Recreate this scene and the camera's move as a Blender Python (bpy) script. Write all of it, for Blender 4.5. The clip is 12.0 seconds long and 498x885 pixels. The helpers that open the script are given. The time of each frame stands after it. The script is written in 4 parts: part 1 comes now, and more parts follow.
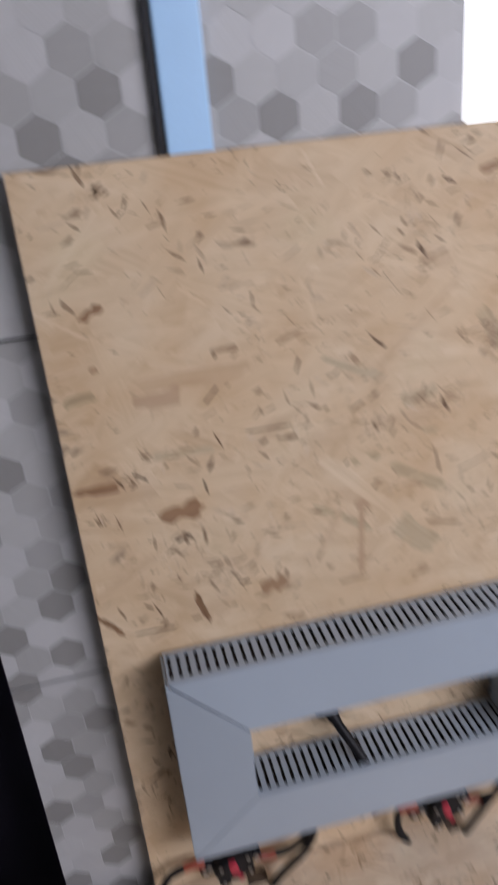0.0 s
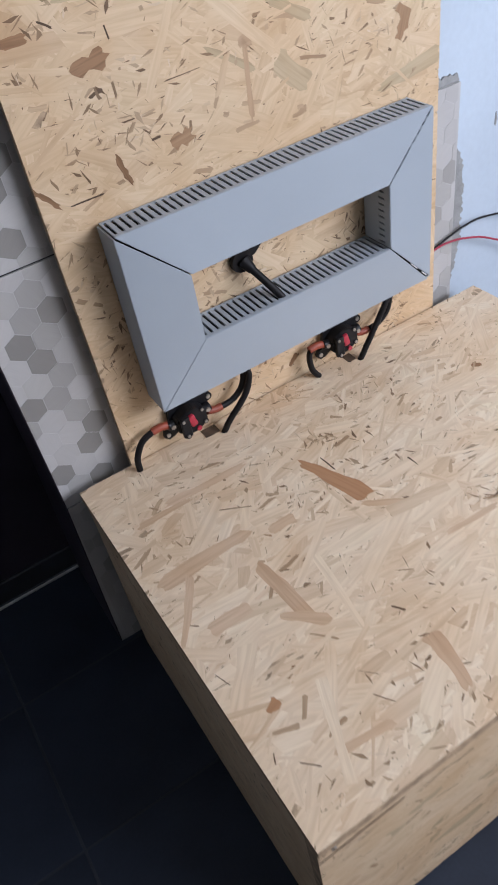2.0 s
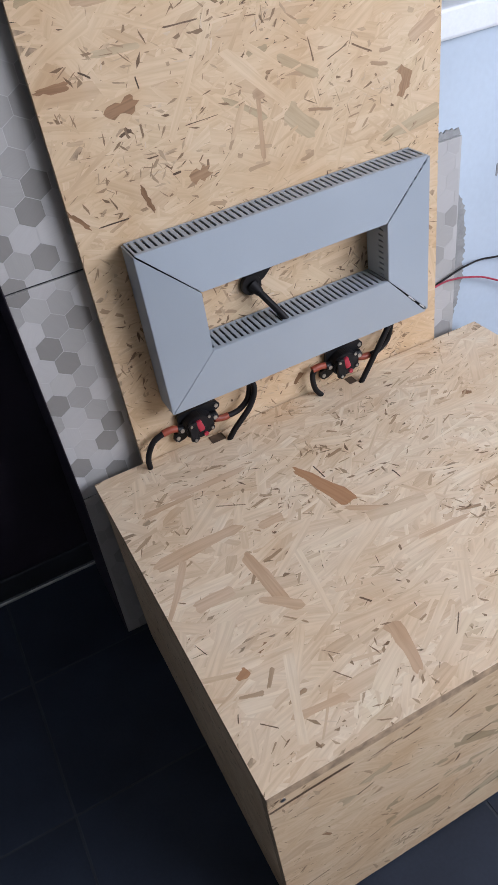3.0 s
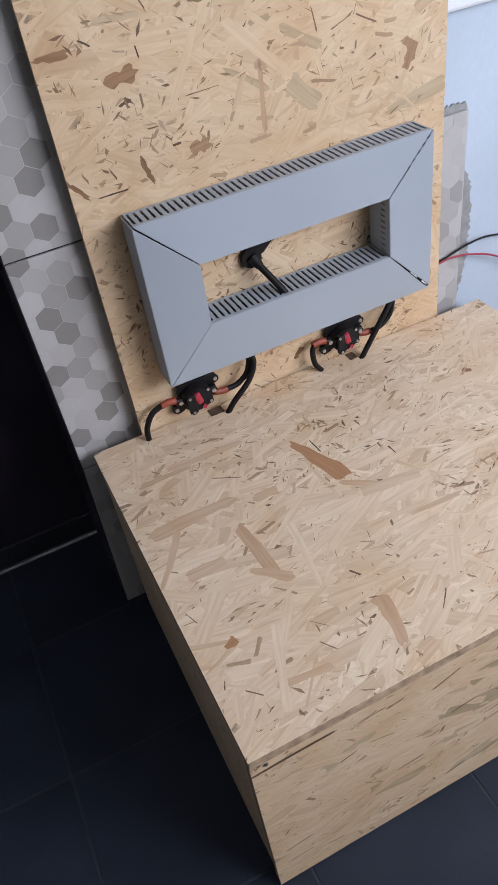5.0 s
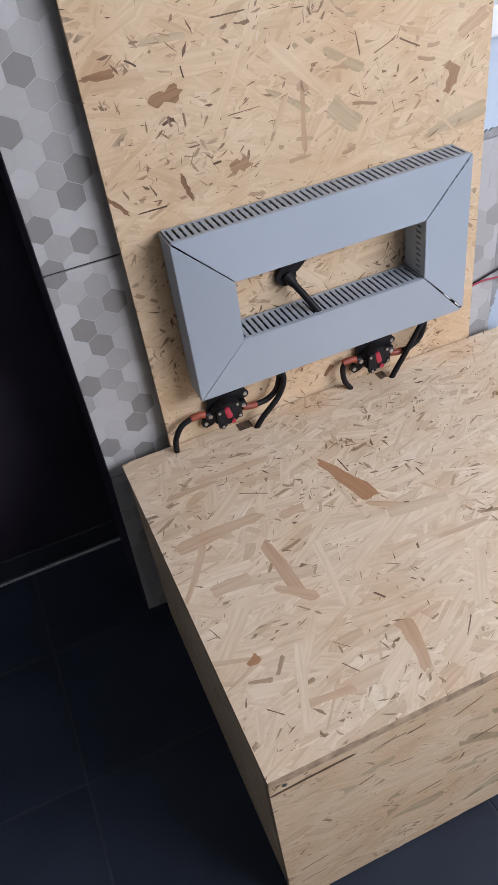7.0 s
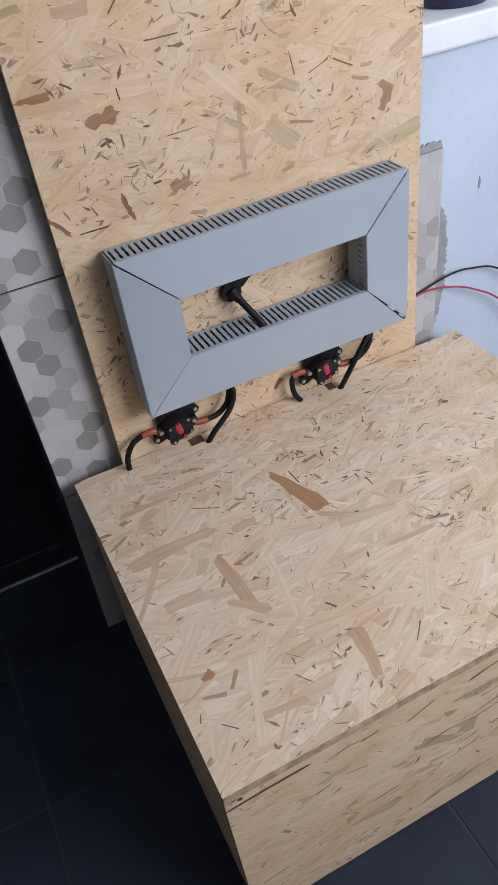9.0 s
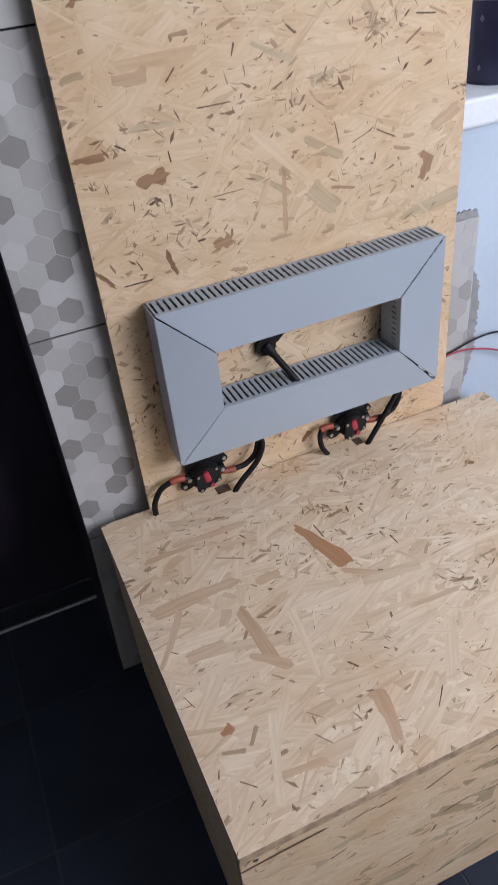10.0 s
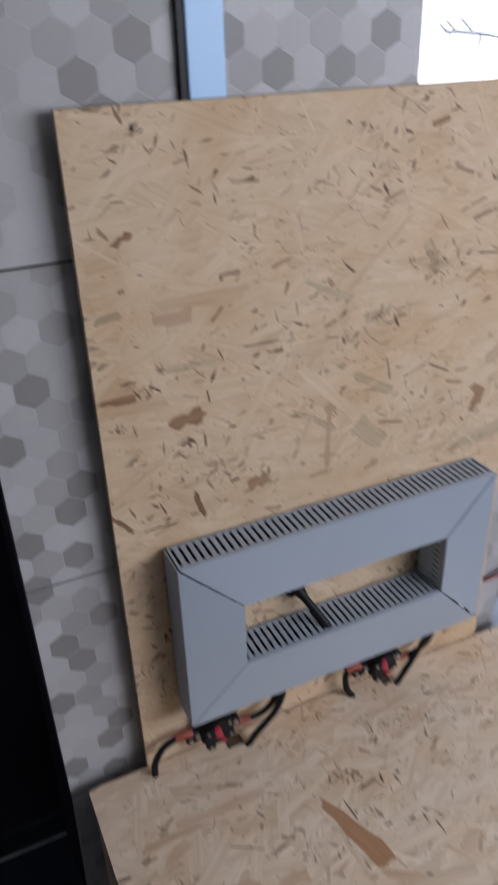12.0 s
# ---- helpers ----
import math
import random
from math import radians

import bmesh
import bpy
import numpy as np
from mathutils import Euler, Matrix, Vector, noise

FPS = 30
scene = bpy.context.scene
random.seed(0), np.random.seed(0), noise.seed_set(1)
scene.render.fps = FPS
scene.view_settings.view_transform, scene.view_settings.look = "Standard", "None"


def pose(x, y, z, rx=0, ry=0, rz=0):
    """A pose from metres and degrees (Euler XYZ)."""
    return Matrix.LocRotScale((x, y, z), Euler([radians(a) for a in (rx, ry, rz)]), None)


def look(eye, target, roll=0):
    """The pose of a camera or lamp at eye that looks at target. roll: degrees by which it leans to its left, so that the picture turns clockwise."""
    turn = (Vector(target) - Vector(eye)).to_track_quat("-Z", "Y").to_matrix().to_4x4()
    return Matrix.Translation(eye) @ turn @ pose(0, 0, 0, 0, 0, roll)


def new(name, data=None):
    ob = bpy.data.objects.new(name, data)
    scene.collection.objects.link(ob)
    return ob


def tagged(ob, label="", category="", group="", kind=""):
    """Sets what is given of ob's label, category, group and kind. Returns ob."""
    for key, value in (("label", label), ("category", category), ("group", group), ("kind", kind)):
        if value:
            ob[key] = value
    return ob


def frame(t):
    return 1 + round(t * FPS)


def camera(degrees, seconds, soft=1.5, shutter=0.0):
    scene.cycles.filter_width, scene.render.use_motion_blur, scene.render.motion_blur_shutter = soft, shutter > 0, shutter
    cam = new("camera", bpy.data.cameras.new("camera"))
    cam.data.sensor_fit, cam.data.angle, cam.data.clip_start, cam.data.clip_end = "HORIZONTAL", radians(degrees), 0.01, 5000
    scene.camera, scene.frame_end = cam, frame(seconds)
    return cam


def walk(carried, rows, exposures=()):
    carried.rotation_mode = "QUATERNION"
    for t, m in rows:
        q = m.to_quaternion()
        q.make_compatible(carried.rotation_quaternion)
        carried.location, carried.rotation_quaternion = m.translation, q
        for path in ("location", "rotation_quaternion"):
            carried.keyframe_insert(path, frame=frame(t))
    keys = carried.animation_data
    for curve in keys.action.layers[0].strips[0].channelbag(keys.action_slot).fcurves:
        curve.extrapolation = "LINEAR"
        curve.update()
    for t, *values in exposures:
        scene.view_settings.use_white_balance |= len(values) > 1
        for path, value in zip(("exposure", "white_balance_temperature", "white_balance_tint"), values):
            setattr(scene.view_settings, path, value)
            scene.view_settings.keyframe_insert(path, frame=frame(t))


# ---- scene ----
cam = camera(36.9, 12.0, shutter=0.5)
PATH = [
    (0, (0.003, -0.744, 1.487), (0.327, 1.049, 0.663), -5.7),
    (0.5, (-0.113, -0.855, 1.409), (0.507, 0.729, 0.356), -6.7),
    (0.8, (-0.222, -0.864, 1.368), (0.401, 0.642, 0.209), -6.6),
    (0.9, (-0.245, -0.859, 1.378), (0.389, 0.609, 0.176), -7.2),
    (1, (-0.255, -0.864, 1.378), (0.389, 0.593, 0.169), -7.0),
    (1.1, (-0.268, -0.878, 1.377), (0.383, 0.59, 0.185), -7.2),
    (1.2, (-0.266, -0.877, 1.37), (0.382, 0.555, 0.134), -7.5),
    (1.5, (-0.294, -0.891, 1.324), (0.372, 0.468, 0.016), -7.9),
    (2, (-0.265, -0.93, 1.326), (0.342, 0.403, -0.035), -11.4),
    (2.5, (-0.26, -1.05, 1.353), (0.309, 0.387, 0.084), -11.0),
    (4.3, (-0.245, -1.103, 1.354), (0.246, 0.326, 0.044), -10.6),
    (4.5, (-0.24, -1.101, 1.347), (0.233, 0.321, 0.024), -10.9),
    (5, (-0.238, -1.105, 1.353), (0.255, 0.324, 0.042), -10.2),
    (5.5, (-0.243, -1.105, 1.358), (0.231, 0.338, 0.058), -10.1),
    (6, (-0.244, -1.092, 1.364), (0.208, 0.358, 0.063), -9.3),
    (6.5, (-0.247, -1.094, 1.364), (0.198, 0.37, 0.077), -9.3),
    (6.7, (-0.247, -1.093, 1.368), (0.198, 0.367, 0.075), -9.3),
    (8.3, (-0.222, -1.112, 1.377), (0.278, 0.354, 0.112), -9.3),
    (8.5, (-0.221, -1.103, 1.381), (0.295, 0.347, 0.103), -8.8),
    (9, (-0.22, -1.109, 1.38), (0.32, 0.329, 0.099), -9.0),
    (9.5, (-0.234, -1.103, 1.391), (0.293, 0.361, 0.134), -7.9),
    (10, (-0.239, -1.096, 1.414), (0.301, 0.41, 0.214), -6.7),
    (10.5, (-0.235, -1.095, 1.425), (0.322, 0.419, 0.243), -6.1),
    (11, (-0.227, -1.067, 1.415), (0.281, 0.455, 0.222), -7.8),
    (11.5, (-0.22, -0.913, 1.488), (0.471, 0.572, 0.34), -3.6),
    (12, (-0.231, -0.82, 1.512), (0.487, 0.778, 0.548), -2.0),
]
EXPOSURES = [(0.0, -0.78, 6450, 13), (0.5, -0.79, 6150, 10), (1.0, -0.36, 6150, 9), (1.5, -0.25, 6300, 9), (2.5, -0.3, 6350, 9), (4.5, -0.33, 6450, 10), (6.5, -0.28, 6400, 10),
             (8.5, -0.37, 6400, 10), (10.5, -0.4, 6350, 10), (11.0, -0.27, 6350, 10), (11.5, -0.52, 6300, 10), (12.0, -0.93, 6250, 11)]
walk(cam, [(t, look(eye, target, roll)) for t, eye, target, roll in PATH], EXPOSURES)

# ---- world and light ----
world = bpy.data.worlds.new("sky_world")
scene.world = world
world.use_nodes = True
wn = world.node_tree
sky = wn.nodes.new("ShaderNodeTexSky")
sky.sky_type = "NISHITA"
sky.sun_disc = False
sky.sun_elevation, sky.sun_rotation = radians(35), radians(140)
bgn = wn.nodes["Background"]
wn.links.new(sky.outputs[0], bgn.inputs[0])
bgn.inputs[1].default_value = 0.12


def area_lamp(name, m, sx, sy, power, colour):
    """Daylight standing in an opening."""
    d = bpy.data.lights.new(name, "AREA")
    d.shape, d.size, d.size_y, d.energy, d.color = "RECTANGLE", sx, sy, power, colour
    ob = new(name, d)
    ob.matrix_world = m
    return ob


# daylight in the wide window of the south wall, behind the camera
area_lamp("rear_window_daylight", look((1.7, -2.05, 1.72), (0.3, -0.1, 0.5)), 2.0, 1.0, 94, (0.905, 0.92, 1.06))

# ---- materials ----


def material(name):
    m = bpy.data.materials.new(name)
    m.use_nodes = True
    nt = m.node_tree
    return m, nt, nt.nodes["Principled BSDF"]


def node(nt, kind, **values):
    n = nt.nodes.new(kind)
    for k, v in values.items():
        n.inputs[k].default_value = v
    return n


def ramp(nt, stops, source, constant=False):
    r = nt.nodes.new("ShaderNodeValToRGB")
    if constant:
        r.color_ramp.interpolation = "CONSTANT"
    e = r.color_ramp.elements
    while len(e) < len(stops):
        e.new(0.5)
    for el, (p, c) in zip(e, stops):
        el.position, el.color = p, (*c, 1)
    nt.links.new(source, r.inputs[0])
    return r.outputs[0]


def mixed(nt, a, b, fac, mode="MIX"):
    m = nt.nodes.new("ShaderNodeMix")
    m.data_type, m.blend_type = "RGBA", mode
    for socket, v in ((m.inputs[6], a), (m.inputs[7], b), (m.inputs[0], fac)):
        if isinstance(v, (int, float)):
            socket.default_value = v
        elif isinstance(v, tuple):
            socket.default_value = (*v, 1)
        else:
            nt.links.new(v, socket)
    return m.outputs[2]


def bumped(nt, bsdf, height, strength, distance):
    b = node(nt, "ShaderNodeBump", Strength=strength, Distance=distance)
    nt.links.new(height, b.inputs["Height"])
    nt.links.new(b.outputs[0], bsdf.inputs["Normal"])


def worn(name, colour, rough, spread=0.15, scale=6.0, fine=220.0, bump=0.15, metallic=0.0, spec=0.5):
    """A painted, plastic or plastered surface: blotches, fine grain, a little relief."""
    m, nt, b = material(name)
    co = nt.nodes.new("ShaderNodeTexCoord").outputs["Object"]
    n1 = node(nt, "ShaderNodeTexNoise", Scale=scale, Detail=5.0)
    n2 = node(nt, "ShaderNodeTexNoise", Scale=fine, Detail=3.0)
    for n in (n1, n2):
        nt.links.new(co, n.inputs["Vector"])
    lo, hi = (tuple(max(0, c * k) for c in colour) for k in (1 - spread, 1 + spread * 0.6))
    c = ramp(nt, [(0.3, lo), (0.7, hi)], n1.outputs[0])
    g = ramp(nt, [(0.3, (1 - min(0.12, spread * 0.5),) * 3), (0.7, (1.0,) * 3)], n2.outputs[0])
    nt.links.new(mixed(nt, c, g, 1.0, "MULTIPLY"), b.inputs["Base Color"])
    r = nt.nodes.new("ShaderNodeMapRange")
    r.inputs["To Min"].default_value, r.inputs["To Max"].default_value = rough * 0.85, min(1, rough * 1.15)
    nt.links.new(n1.outputs[0], r.inputs[0])
    nt.links.new(r.outputs[0], b.inputs["Roughness"])
    b.inputs["Metallic"].default_value = metallic
    b.inputs["Specular IOR Level"].default_value = spec
    bumped(nt, b, n2.outputs[0], bump, 0.001)
    return m


def strand_material(name, stops, tint=(1, 1, 1), lines=0.84, blend=0.0):
    """Pressed wood strands: a colour for each strand, grain along it."""
    m, nt, b = material(name)
    island = nt.nodes.new("ShaderNodeNewGeometry").outputs["Random Per Island"]
    uv = nt.nodes.new("ShaderNodeTexCoord").outputs["UV"]
    mp = nt.nodes.new("ShaderNodeMapping")
    mp.inputs["Scale"].default_value = (12, 190, 1)
    nt.links.new(uv, mp.inputs[0])
    sh = nt.nodes.new("ShaderNodeMath")
    sh.operation = "MULTIPLY"
    sh.inputs[1].default_value = 913.0
    nt.links.new(island, sh.inputs[0])
    add = nt.nodes.new("ShaderNodeVectorMath")
    add.operation = "ADD"
    nt.links.new(mp.outputs[0], add.inputs[0])
    nt.links.new(sh.outputs[0], add.inputs[1])
    grain = node(nt, "ShaderNodeTexNoise", Scale=1.0, Detail=4.0, Distortion=0.6)
    nt.links.new(add.outputs[0], grain.inputs["Vector"])
    c = ramp(nt, stops, island)
    if blend:
        # neighbouring strands of one pressing share much of their tone
        soft = node(nt, "ShaderNodeTexNoise", Scale=16.0, Detail=3.0)
        nt.links.new(nt.nodes.new("ShaderNodeTexCoord").outputs["Object"], soft.inputs["Vector"])
        c = mixed(nt, c, ramp(nt, [(0.3, stops[1][1]), (0.5, stops[3][1]), (0.72, stops[4][1])], soft.outputs[0]), blend)
    g = ramp(nt, [(0.3, (lines, lines * 0.97, lines * 0.93)), (0.62, (1.0, 1.0, 1.0))], grain.outputs[0])
    col = mixed(nt, c, g, 1.0, "MULTIPLY")
    blot = node(nt, "ShaderNodeTexNoise", Scale=9.0, Detail=4.0)
    nt.links.new(nt.nodes.new("ShaderNodeTexCoord").outputs["Object"], blot.inputs["Vector"])
    bl = ramp(nt, [(0.32, (0.92, 0.855, 0.78)), (0.47, (0.98, 0.955, 0.92)), (0.58, (1.0, 1.0, 1.0)), (0.72, (1.0, 1.03, 1.02))], blot.outputs[0])
    col = mixed(nt, col, bl, 1.0, "MULTIPLY")
    nt.links.new(mixed(nt, col, tint, 1.0, "MULTIPLY"), b.inputs["Base Color"])
    b.inputs["Roughness"].default_value = 0.6
    b.inputs["Specular IOR Level"].default_value = 0.35
    bumped(nt, b, grain.outputs[0], 0.25, 0.0006)
    return m


PALE = [(0.0, (0.55, 0.405, 0.26)), (0.07, (0.61, 0.462, 0.30)), (0.3, (0.643, 0.498, 0.33)), (0.7, (0.675, 0.532, 0.362)), (0.92, (0.705, 0.568, 0.40)), (0.96, (0.61, 0.458, 0.30)), (1.0, (0.54, 0.395, 0.255))]
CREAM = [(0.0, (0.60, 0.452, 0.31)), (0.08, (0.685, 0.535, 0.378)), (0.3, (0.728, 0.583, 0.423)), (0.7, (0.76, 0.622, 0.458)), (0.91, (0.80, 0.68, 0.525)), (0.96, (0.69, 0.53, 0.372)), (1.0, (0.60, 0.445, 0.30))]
M_STRAND = strand_material("osb_strand", PALE, (1.02, 0.99, 0.965), 0.88, 0.3)
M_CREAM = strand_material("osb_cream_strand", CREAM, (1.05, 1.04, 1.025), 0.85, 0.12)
M_DARKSTRAND = strand_material("osb_bark_strand", [(0.0, (0.22, 0.12, 0.06)), (0.5, (0.32, 0.185, 0.10)), (1.0, (0.43, 0.275, 0.16))], (1, 1, 1), 0.66)
M_KNOT = strand_material("osb_knot_strand", [(0.0, (0.40, 0.20, 0.10)), (0.5, (0.44, 0.235, 0.12)), (1.0, (0.50, 0.30, 0.17))], (1, 1, 1), 0.85)
M_TANSTRAND = strand_material("osb_tan_strand", [(0.0, (0.41, 0.26, 0.15)), (0.4, (0.48, 0.325, 0.20)), (1.0, (0.57, 0.41, 0.27))])
M_FLAKE = strand_material("osb_brown_flake", [(0.0, (0.42, 0.325, 0.20)), (0.4, (0.49, 0.385, 0.245)), (1.0, (0.56, 0.44, 0.29))])
M_BUFF = strand_material("osb_buff_strand", [(0.0, (0.54, 0.355, 0.22)), (0.4, (0.61, 0.43, 0.28)), (1.0, (0.68, 0.50, 0.345))])
M_FLECK = strand_material("osb_tan_fleck", [(0.0, (0.36, 0.24, 0.145)), (0.35, (0.46, 0.325, 0.205)), (1.0, (0.60, 0.45, 0.30))])
M_SLIVER = strand_material("osb_dark_sliver", [(0.0, (0.07, 0.045, 0.028)), (0.5, (0.15, 0.095, 0.058)), (1.0, (0.27, 0.18, 0.11))])
# shade under open strand edges, put into the colour of thin slivers
M_GAP = strand_material("osb_gap_shade", [(0.0, (0.05, 0.03, 0.018)), (0.2, (0.18, 0.11, 0.065)), (0.6, (0.35, 0.24, 0.145)), (1.0, (0.48, 0.34, 0.22))])
M_CHIP = strand_material("osb_chip", [(0.0, (0.15, 0.092, 0.054)), (0.15, (0.25, 0.163, 0.096)), (0.5, (0.39, 0.275, 0.172)), (0.85, (0.53, 0.395, 0.26)), (1.0, (0.70, 0.56, 0.41))])
M_OSBEDGE = worn("osb_edge", (0.46, 0.33, 0.21), 0.8, 0.45, 60, 400, 0.5)
M_GREY = worn("grey_plastic", (0.35, 0.397, 0.443), 0.45, 0.05, 5, 900, 0.03)
# breaker plastic; also the painted shade in the frame slots and beside the trunking
M_BLACK = worn("black_plastic_and_shade", (0.010, 0.010, 0.012), 0.45, 0.3, 30, 300, 0.1, 0.0, 0.3)
M_HOLE = worn("hole_shadow_wood", (0.10, 0.065, 0.04), 0.9, 0.4, 60, 300, 0.3)
M_RUBBER = worn("black_rubber", (0.010, 0.009, 0.010), 0.55, 0.3, 40, 300, 0.15, 0.0, 0.25)
M_RED = worn("red_plastic", (0.46, 0.035, 0.06), 0.35, 0.15, 40, 300, 0.1)
M_SHRINK = worn("red_heatshrink", (0.30, 0.06, 0.03), 0.5, 0.3, 60, 300, 0.2)
M_REDWIRE = worn("red_wire", (0.36, 0.03, 0.06), 0.45, 0.15, 40, 300, 0.1)
M_STEEL = worn("steel", (0.62, 0.61, 0.6), 0.3, 0.15, 60, 400, 0.1, 1.0)
M_PLASTER = worn("white_plaster", (0.50, 0.58, 0.665), 0.85, 0.08, 3, 90, 0.3)
M_SILL = worn("white_sill", (0.76, 0.79, 0.82), 0.55, 0.1, 8, 160, 0.3)
M_ADHESIVE = worn("tile_adhesive", (0.33, 0.335, 0.33), 0.95, 0.25, 30, 260, 0.9)
M_GROUT = worn("dark_grout", (0.032, 0.038, 0.048), 0.9, 0.3, 20, 300, 0.5)
M_FLOOR = worn("dark_floor_tile", (0.022, 0.030, 0.047), 0.5, 0.35, 4, 180, 0.12, 0.0, 0.25)
M_DOOR = worn("black_door", (0.036, 0.028, 0.042), 0.45, 0.3, 5, 200, 0.1)
M_PLINTH = worn("dark_plinth", (0.030, 0.033, 0.042), 0.5, 0.3, 8, 200, 0.2)
M_ALU = worn("aluminium_strip", (0.55, 0.55, 0.55), 0.5, 0.3, 40, 300, 0.2, 0.2)
M_TILE = worn("wall_tile_glaze", (0.50, 0.495, 0.485), 0.35, 0.06, 12, 300, 0.06)
M_JOINT = worn("tile_joint", (0.012, 0.012, 0.012), 0.9, 0.3, 40, 300, 0.3)
M_BLUE = worn("pale_blue_plastic", (0.42, 0.66, 0.92), 0.35, 0.06, 6, 300, 0.05)
M_NAVY = worn("navy_plastic", (0.026, 0.027, 0.07), 0.35, 0.25, 12, 200, 0.15)
M_CLEAR = worn("cloudy_plastic", (0.34, 0.36, 0.42), 0.25, 0.1, 20, 200, 0.1)
M_PRINT = worn("pale_print", (0.16, 0.17, 0.24), 0.5, 0.2, 30, 200, 0.1)
M_TWIG = worn("twig_bark", (0.05, 0.045, 0.04), 0.9, 0.3, 30, 200, 0.3)
M_PVC = worn("white_pvc", (0.78, 0.79, 0.8), 0.35, 0.05, 6, 200, 0.05)
M_WALL = worn("room_paint", (0.34, 0.335, 0.32), 0.9, 0.08, 2, 120, 0.3)
M_CEIL = worn("ceiling_paint", (0.82, 0.82, 0.81), 0.95, 0.05, 2, 120, 0.2)

# printed hexagons: four tones, streaks in a direction of each one's own


def hexagon_material(name, tone):
    m, nt, b = material(name)
    rnd = nt.nodes.new("ShaderNodeObjectInfo").outputs["Random"]
    rot = nt.nodes.new("ShaderNodeVectorRotate")
    rot.rotation_type = "Y_AXIS"
    nt.links.new(nt.nodes.new("ShaderNodeTexCoord").outputs["Object"], rot.inputs["Vector"])
    turn = nt.nodes.new("ShaderNodeMath")
    turn.operation, turn.inputs[1].default_value = "MULTIPLY", 40.0
    nt.links.new(rnd, turn.inputs[0])
    nt.links.new(turn.outputs[0], rot.inputs["Angle"])
    mp = nt.nodes.new("ShaderNodeMapping")
    mp.inputs["Scale"].default_value = (24, 24, 320)
    nt.links.new(rot.outputs[0], mp.inputs[0])
    st = node(nt, "ShaderNodeTexNoise", Scale=1.0, Detail=3.0)
    nt.links.new(mp.outputs[0], st.inputs["Vector"])
    sr = ramp(nt, [(0.3, (0.955, 0.955, 0.95)), (0.7, (1.01, 1.01, 1.01))], st.outputs[0])
    own = ramp(nt, [(0.0, (0.94, 0.94, 0.94)), (1.0, (1.05, 1.05, 1.05))], rnd)
    nt.links.new(mixed(nt, mixed(nt, tone, sr, 1.0, "MULTIPLY"), own, 1.0, "MULTIPLY"), b.inputs["Base Color"])
    b.inputs["Roughness"].default_value = 0.5
    return m


M_HEXES = [hexagon_material("hexagon_" + n, c) for n, c in (("white", (0.48, 0.47, 0.46)), ("pale", (0.43, 0.42, 0.405)), ("mid", (0.36, 0.35, 0.335)), ("dark", (0.26, 0.25, 0.235)))]

M_GLASS, nt, b = material("window_glass")
b.inputs["Base Color"].default_value = (1, 1, 1, 1)
b.inputs["Roughness"].default_value = 0.02
b.inputs["Transmission Weight"].default_value = 1.0
b.inputs["IOR"].default_value = 1.45

M_BACKDROP, nt, b = material("bright_overcast_sky")
b.inputs["Base Color"].default_value = (0.8, 0.85, 0.9, 1)
b.inputs["Emission Color"].default_value = (0.95, 0.98, 1.0, 1)
b.inputs["Emission Strength"].default_value = 3.0

# ---- builders ----


def block(bm, x0, x1, y0, y1, z0, z1, bevel=0.0):
    vs = [bm.verts.new((x, y, z)) for x in (x0, x1) for y in (y0, y1) for z in (z0, z1)]
    fs = [bm.faces.new([vs[i] for i in q]) for q in ((0, 1, 3, 2), (4, 6, 7, 5), (0, 4, 5, 1), (2, 3, 7, 6), (0, 2, 6, 4), (1, 5, 7, 3))]
    if bevel:
        es = list({e for f in fs for e in f.edges})
        bmesh.ops.bevel(bm, geom=es, offset=bevel, segments=2, affect="EDGES", profile=0.5)
    return bm


def slab(*dims, bevel=0.0):
    return block(bmesh.new(), *dims, bevel)


def prism(bm, points, axis, a, b2):
    """A polygon, given in the plane across the axis, drawn out from a to b2."""
    def place(p, d):
        return (d, p[0], p[1]) if axis == 0 else (p[0], d, p[1]) if axis == 1 else (p[0], p[1], d)
    lo = [bm.verts.new(place(p, a)) for p in points]
    hi = [bm.verts.new(place(p, b2)) for p in points]
    bm.faces.new(lo)
    bm.faces.new(hi[::-1])
    for i in range(len(points)):
        j = (i + 1) % len(points)
        bm.faces.new((lo[j], lo[i], hi[i], hi[j]))
    return bm


def cylinder(bm, p, q, r, r2=None, sides=20):
    p, q = Vector(p), Vector(q)
    m = Matrix.Translation((p + q) / 2) @ (q - p).to_track_quat("Z", "Y").to_matrix().to_4x4()
    bmesh.ops.create_cone(bm, cap_ends=True, segments=sides, radius1=r, radius2=r if r2 is None else r2, depth=(q - p).length, matrix=m)
    return bm


